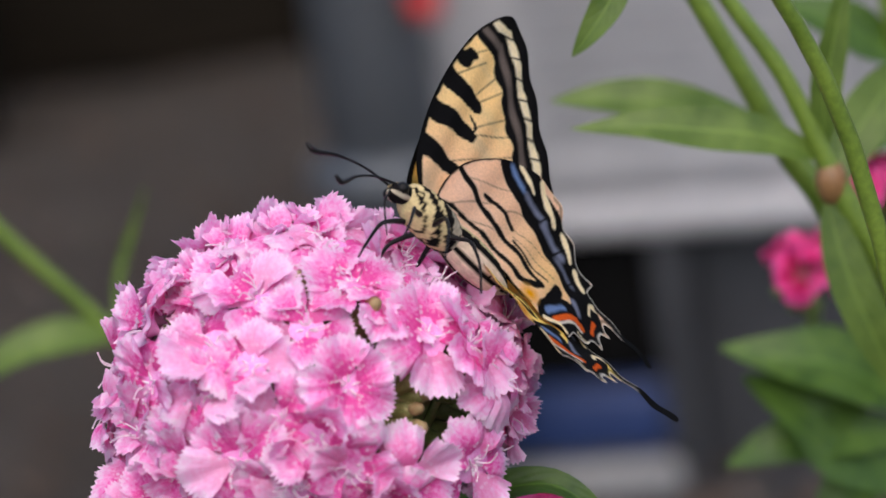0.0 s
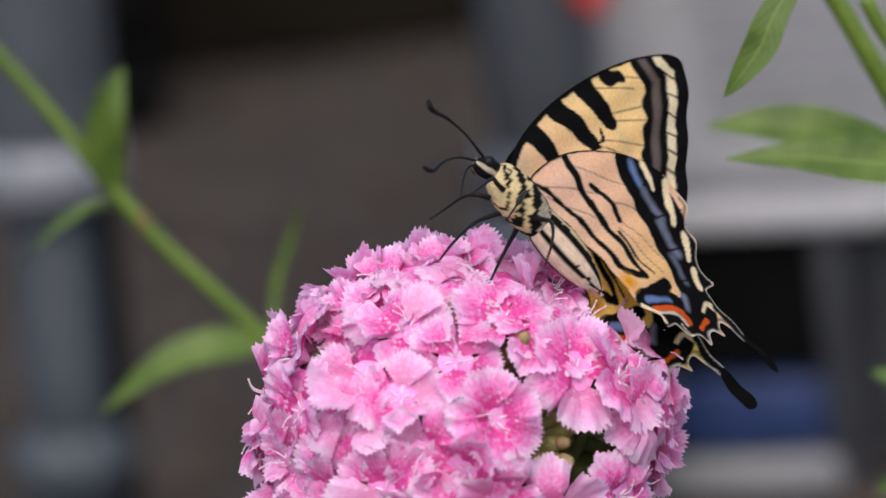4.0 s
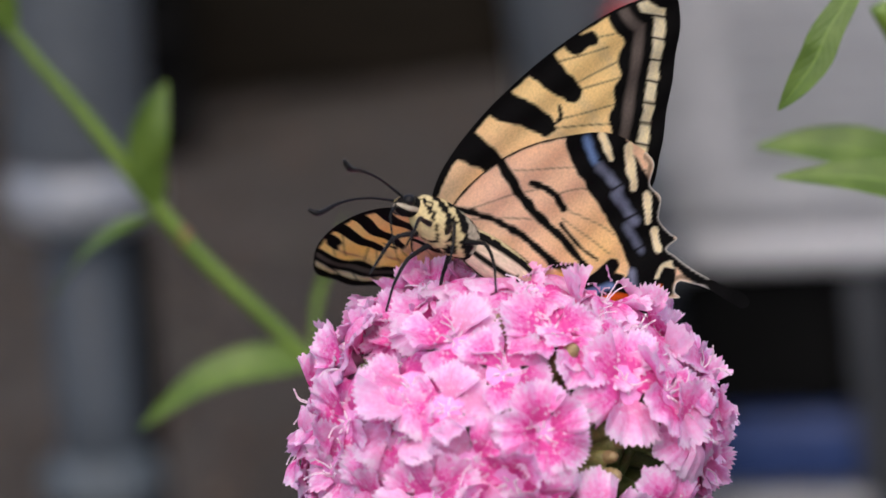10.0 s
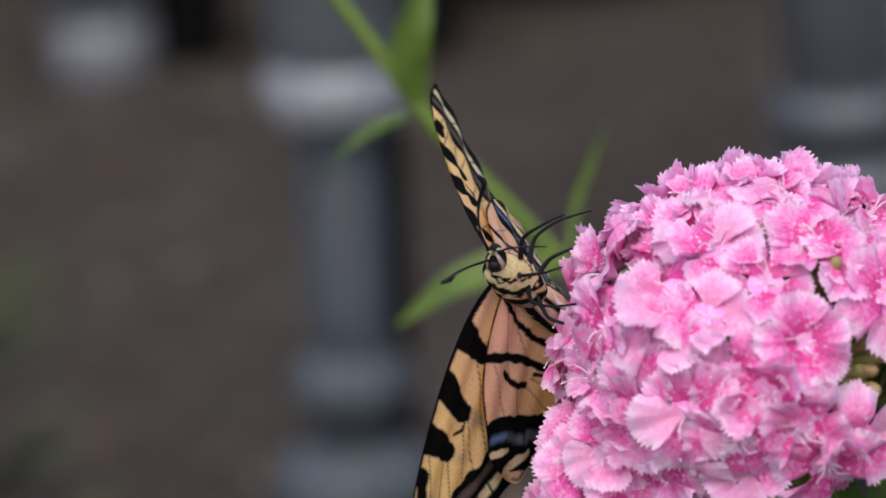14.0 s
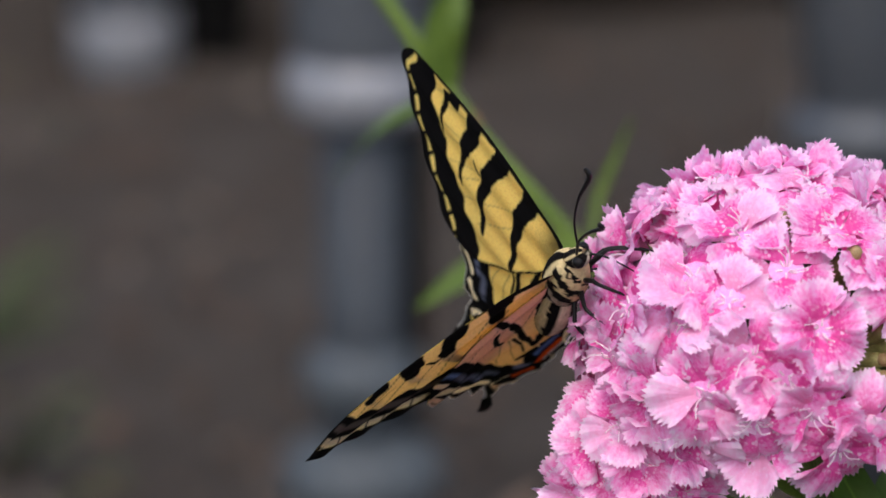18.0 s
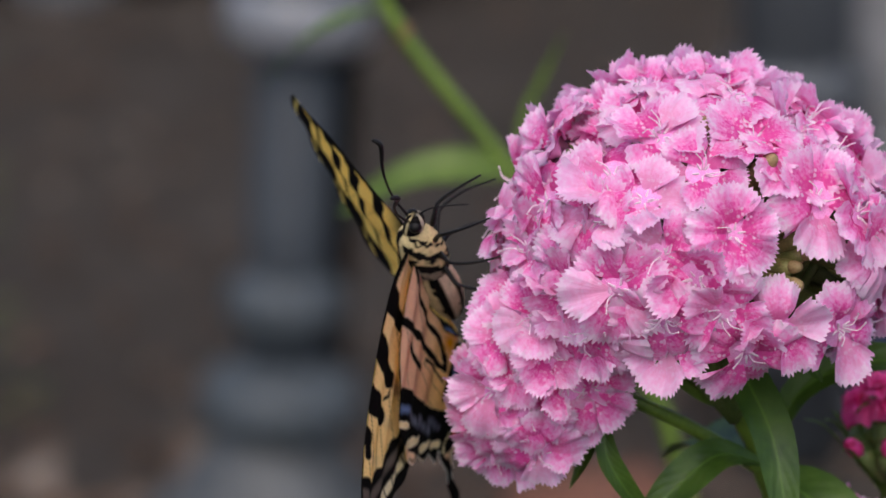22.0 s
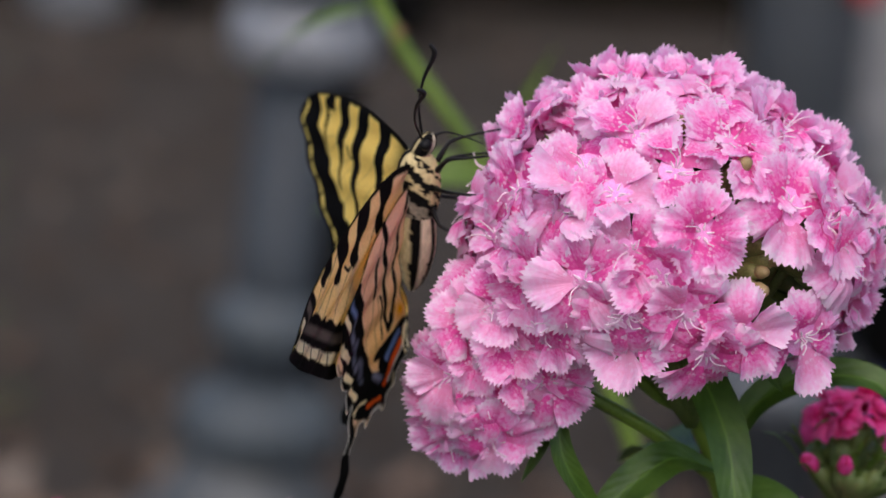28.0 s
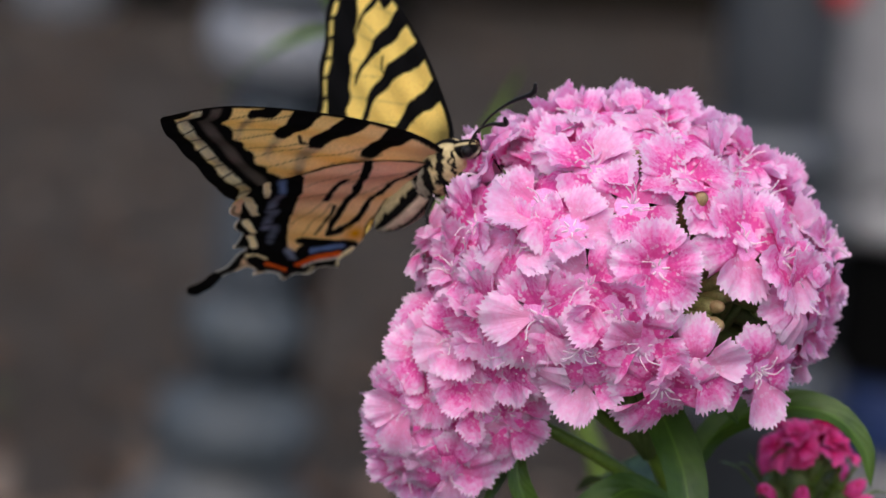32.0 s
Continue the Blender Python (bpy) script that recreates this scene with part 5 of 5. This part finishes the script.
# body pose (mm and degrees), then angle and sweep of the left and right forewing and of the left and right hindwing
def motions():
    rows, lf, rf, lh, rh = [], [], [], [], []
    for t, x, y, z, rx, ry, rz, la, ls, ra, rs, lha, lhs, rha, rhs in (
        (0, 23.53, -7.65, 475.56, 51.2, 21.3, 145.9, 3.1, 3.5, 3.1, -2.3, 3.7, -9.3, 42.6, -31.1),
        (0.5, 23.88, -7.74, 476.04, 50.6, 21.6, 145.2, 3.1, 3.5, 3.1, -2.3, 4.0, -9.1, 44.7, -28.4),
        (1, 22.41, -7.16, 475.65, 41.2, 17.6, 128.3, 3.1, 3.0, 3.1, -2.7, 3.6, -9.3, 57.3, -27.4),
        (1.5, 21.79, -7.50, 476.04, 45.5, 21.0, 135.6, 3.1, 1.2, 3.1, -4.5, 3.5, -10.4, 54.0, -30.0),
        (2, 22.15, -7.10, 480.44, 75.1, 27.6, 162.9, 2.9, 6.2, 2.9, 0.3, 4.1, -2.9, 4.1, -7.5),
        (2.5, 18.80, -4.53, 481.42, 95.5, 30.3, 172.3, 3.0, 3.8, 3.0, -2.0, 4.5, 1.2, 10.7, 1.1),
        (3, 15.71, -5.90, 482.86, 79.6, 32.2, 168.4, 3.0, 7.0, 3.0, 1.0, 4.3, -5.6, 4.3, -7.7),
        (3.5, 15.12, -5.89, 483.66, 70.4, 37.2, 148.1, 3.0, 5.1, 3.0, -0.8, 5.6, -2.3, 4.5, -5.7),
        (4, 15.44, -6.48, 484.74, 63.1, 27.0, 138.3, 3.0, 1.9, 3.0, -3.9, 4.2, -2.2, 4.5, -8.6),
        (4.5, 14.26, -4.63, 484.00, 72.6, 29.9, 144.6, 3.0, -1.5, 3.0, -7.2, 3.7, -5.8, 4.4, -10.9),
        (6.5, 9.97, -5.14, 483.27, 60.5, 22.9, 139.8, 3.0, -0.0, 3.0, -5.7, 4.0, -1.6, 4.5, -0.6),
        (7, 10.47, -4.88, 484.38, 67.9, 27.5, 152.8, 3.0, 0.5, 3.0, -5.2, 4.0, -0.5, 4.5, -0.6),
        (7.5, 7.42, -4.90, 482.71, 58.4, 36.1, 143.9, 3.0, -0.4, 3.0, -6.1, 4.4, -5.0, 4.5, -0.8),
        (8, 5.47, -4.19, 485.37, 54.3, 37.6, 134.1, 3.0, -2.4, 3.0, -8.0, 4.4, -6.0, 4.5, -0.6),
        (8.5, 2.28, -1.06, 484.18, 30.6, 43.1, 108.0, 3.1, -3.3, 3.1, -8.9, 4.5, -6.2, 53.8, 22.2),
        (9, -0.93, -0.38, 484.39, 20.5, 27.8, 106.6, 55.7, -0.9, 78.7, 19.5, 55.5, -4.9, 79.7, 6.5),
        (9.5, -2.36, -0.08, 484.21, 26.8, 27.1, 125.0, 58.2, -6.1, 81.1, 12.3, 58.2, -15.6, 82.1, 0.6),
        (10, -4.42, -3.93, 484.45, 46.7, 32.5, 139.9, 51.8, 1.9, 66.4, 8.8, 53.2, -1.0, 67.8, 0.1),
        (10.5, -7.84, -6.64, 484.96, 51.7, 46.5, 170.0, 73.8, -1.3, 70.7, 14.0, 73.4, -7.4, 72.1, 1.0),
        (11, -10.38, -6.45, 482.95, 50.2, 33.2, 183.8, 86.8, 5.1, 81.4, 10.9, 88.1, -4.8, 82.8, -0.0),
        (11.5, -14.92, -5.85, 483.60, 44.8, 37.8, 174.0, 84.4, -0.0, 77.5, 8.7, 85.5, -4.1, 78.9, -0.4),
        (12, -23.47, -4.88, 480.26, 41.4, 44.8, -175.1, 78.7, 3.9, 79.9, 9.7, 81.8, -2.6, 81.3, -1.4),
        (12.5, -27.89, -2.16, 472.74, 66.2, 38.2, -141.8, 82.0, -4.1, 80.1, 2.3, 83.1, -4.5, 92.7, -6.3),
        (13, -36.93, 0.63, 467.79, 79.0, 46.5, -126.2, 72.5, 1.5, 69.5, 7.0, 73.4, 0.5, 73.8, -6.0),
        (13.5, -39.09, -0.14, 466.08, 75.8, 49.1, -121.2, 70.1, -4.4, 67.6, 0.8, 74.0, -4.4, 68.4, -17.2),
        (14, -38.48, 1.68, 461.31, 102.9, 47.6, -100.5, 67.7, 4.0, 69.3, 4.9, 69.1, 1.3, 70.7, -2.6),
        (14.5, -35.50, -5.81, 462.28, 59.0, 47.3, -125.7, 64.2, 7.0, 64.8, 2.4, 65.6, -1.0, 66.0, -9.2),
        (15, -34.49, -3.97, 460.18, 64.6, 46.8, -106.0, 53.2, 5.4, 52.1, -6.3, 54.6, -0.3, 53.5, -11.1),
        (15.5, -35.06, -3.42, 459.36, 68.5, 47.2, -103.5, 54.6, 3.5, 53.9, -6.1, 56.0, -0.1, 55.3, -9.5),
        (17.5, -33.94, -5.54, 460.67, 57.7, 42.5, -110.8, 45.7, 6.1, 51.8, -9.2, 47.1, -0.8, 53.2, -13.0),
        (18, -34.63, -5.73, 460.40, 57.4, 42.3, -112.4, 47.9, 5.5, 53.3, -8.4, 49.3, -1.5, 54.7, -16.3),
        (18.5, -34.21, -4.66, 459.59, 57.6, 43.0, -115.5, 43.6, 1.3, 52.9, -6.2, 45.1, -1.7, 54.1, -13.4),
        (19, -34.36, -4.74, 459.80, 55.2, 42.8, -118.9, 42.0, 2.6, 53.4, -5.7, 43.5, -2.1, 54.3, -13.8),
        (19.5, -36.85, -3.48, 458.16, 59.6, 45.7, -123.9, 48.6, 5.1, 59.2, -7.0, 50.0, -0.7, 63.5, -11.1),
        (20, -38.53, -3.69, 458.47, 93.4, 49.7, -119.7, 70.1, 4.0, 66.3, 1.0, 71.5, -0.5, 66.9, -5.1),
        (20.5, -44.03, -2.06, 456.39, 79.6, 49.8, -112.8, 68.4, -7.0, 65.7, 2.6, 69.9, 0.4, 70.5, -2.3),
        (21, -44.35, -0.99, 452.71, 112.5, 40.6, -96.0, 65.4, 7.3, 65.3, 6.7, 66.8, 1.7, 66.8, 6.5),
        (21.5, -46.61, -1.12, 444.90, 89.3, 33.4, -84.0, 78.7, 8.2, 76.5, 5.8, 80.2, 1.8, 77.0, 6.4),
        (22, -44.99, -0.40, 444.52, 107.7, 35.8, -78.4, 72.2, 6.6, 69.5, 1.0, 73.6, 0.6, 70.6, 2.9),
        (22.5, -46.99, 1.30, 440.16, 94.5, 44.3, -82.5, 76.0, 7.9, 71.0, 9.1, 77.4, -0.5, 69.2, -7.9),
        (23, -47.03, -0.63, 441.51, 100.6, 43.0, -74.7, 75.3, 5.4, 70.2, -0.2, 76.8, -0.1, 71.7, -3.2),
        (23.5, -46.11, 0.32, 441.19, 96.0, 39.0, -78.5, 75.4, 10.5, 75.1, 7.5, 76.9, -0.5, 78.5, -8.0),
        (24, -47.37, 1.00, 442.98, 91.2, 37.8, -79.8, 70.5, 9.6, 71.9, 4.2, 71.9, -0.5, 76.3, -6.8),
        (24.5, -45.40, 1.89, 444.71, 89.4, 32.1, -80.4, 74.1, 9.2, 75.7, 6.6, 75.6, -0.5, 77.1, -6.9),
        (25, -45.71, 2.04, 444.55, 86.1, 28.9, -85.9, 69.2, 4.9, 73.1, 7.8, 70.7, -0.6, 74.1, -5.6),
        (25.5, -45.05, 2.04, 444.48, 86.0, 27.5, -79.9, 65.7, 4.9, 70.9, 7.6, 67.1, -0.6, 71.9, -5.1),
        (27.5, -41.15, 3.65, 450.87, 83.2, 22.9, -81.2, 69.2, 1.6, 73.0, 7.9, 70.6, -1.2, 74.4, -8.9),
        (28, -41.32, 3.22, 452.31, 86.0, 13.7, -87.6, 70.5, 4.2, 71.0, 7.5, 71.9, -1.0, 71.8, 1.9),
        (28.5, -41.07, 3.44, 451.68, 86.4, 10.5, -86.8, 74.3, 8.5, 74.1, 5.3, 75.7, -1.8, 74.9, 0.8),
        (29, -40.56, 3.35, 454.53, 82.0, 6.6, -86.0, 72.7, 9.8, 72.8, 2.4, 74.2, -2.2, 73.0, 1.3),
        (29.5, -38.32, 3.13, 455.38, 91.2, 9.4, -88.8, 68.1, 11.2, 68.8, 2.3, 69.6, -1.6, 70.0, 1.8),
        (30, -38.76, 4.47, 457.26, 82.4, 8.4, -94.9, 68.9, 5.4, 73.7, 1.9, 70.3, -1.7, 73.7, -3.9),
        (31, -39.17, 4.79, 456.42, 77.5, 25.1, -92.0, 74.6, 1.1, 73.8, 7.4, 76.1, -1.4, 74.7, -9.5),
        (31.6, -35.76, 4.90, 460.38, 59.8, 27.9, -101.5, 73.3, -4.1, 69.7, 11.2, 74.7, -2.0, 75.3, -9.2),
        (32, -30.99, 3.57, 462.54, 40.9, 18.3, -118.0, 43.4, -1.1, 47.0, 9.5, 44.9, 0.6, 51.8, -0.7),
    ):
        rows.append((t, pose(x / 1000, y / 1000, z / 1000, rx, ry, rz)))
        lf.append((t, flap(-1, la, ls)))
        rf.append((t, flap(1, ra, rs)))
        lh.append((t, flap(-1, lha, lhs)))
        rh.append((t, flap(1, rha, rhs)))
    # dip and turn of the two antennae in degrees
    feel = ([], [])
    for t, *turns in (
        (0, -36, -21, -8, 12), (1, -27, 3, -5, 28), (1.5, -30, -3, -7, 29), (2, -30, -19, -24, 24), (2.5, -56, -11, -45, 28), (3, -37, -10, -29, 34), (4, -23, -6, -60, 35), (7, -44, -16, -22, 21), (8, -47, -11, -33, 40), (8.5, -47, 11, 1, -22), (9, -22, 19, -6, -35), (10, -22, -5, -34, 12), (10.5, -8, 0, -4, -4), (11, 2, -9, 15, -16), (12, -1, -9, 7, -18),
        (12.5, 1, 3, 14, -11), (13, -13, 3, 2, -10), (14, -21, -5, 2, -14), (14.5, -5, -7, -7, 0), (15, 2, -8, -8, 20), (18, 12, -5, -4, 13), (19, 13, -2, -8, 19), (20, -9, 6, 6, -12), (20.5, -9, 7, 11, -9), (21, -1, 0, 2, -20), (22, 3, -8, -1, 0),
        (23, 15, -2, 7, 0), (24, 14, 0, -6, 5), (25, 19, 3, 10, 0), (28, -1, -24, 5, -12), (29, -6, 14, 5, -18), (30, -11, 21, -7, -18), (31, -6, -3, -7, 0), (31.6, 1, -2, -2, 0), (32, 0, -16, -3, 0)):
        for k, side in enumerate((-1, 1)):
            feel[k].append((t, Matrix.Translation((side * 0.0006, 0.0088, -0.0010)) @ Matrix.Rotation(radians(turns[2 * k]), 4, "X") @ Matrix.Rotation(radians(turns[2 * k + 1]), 4, "Z")))
    for antenna, keys in zip(ANTENNAE, feel):
        walk(antenna, keys)
    for thing, keys in ((butterfly, rows), (fore_l, lf), (fore_r, rf), (hind_l, lh), (hind_r, rh)):
        walk(thing, keys)


motions()
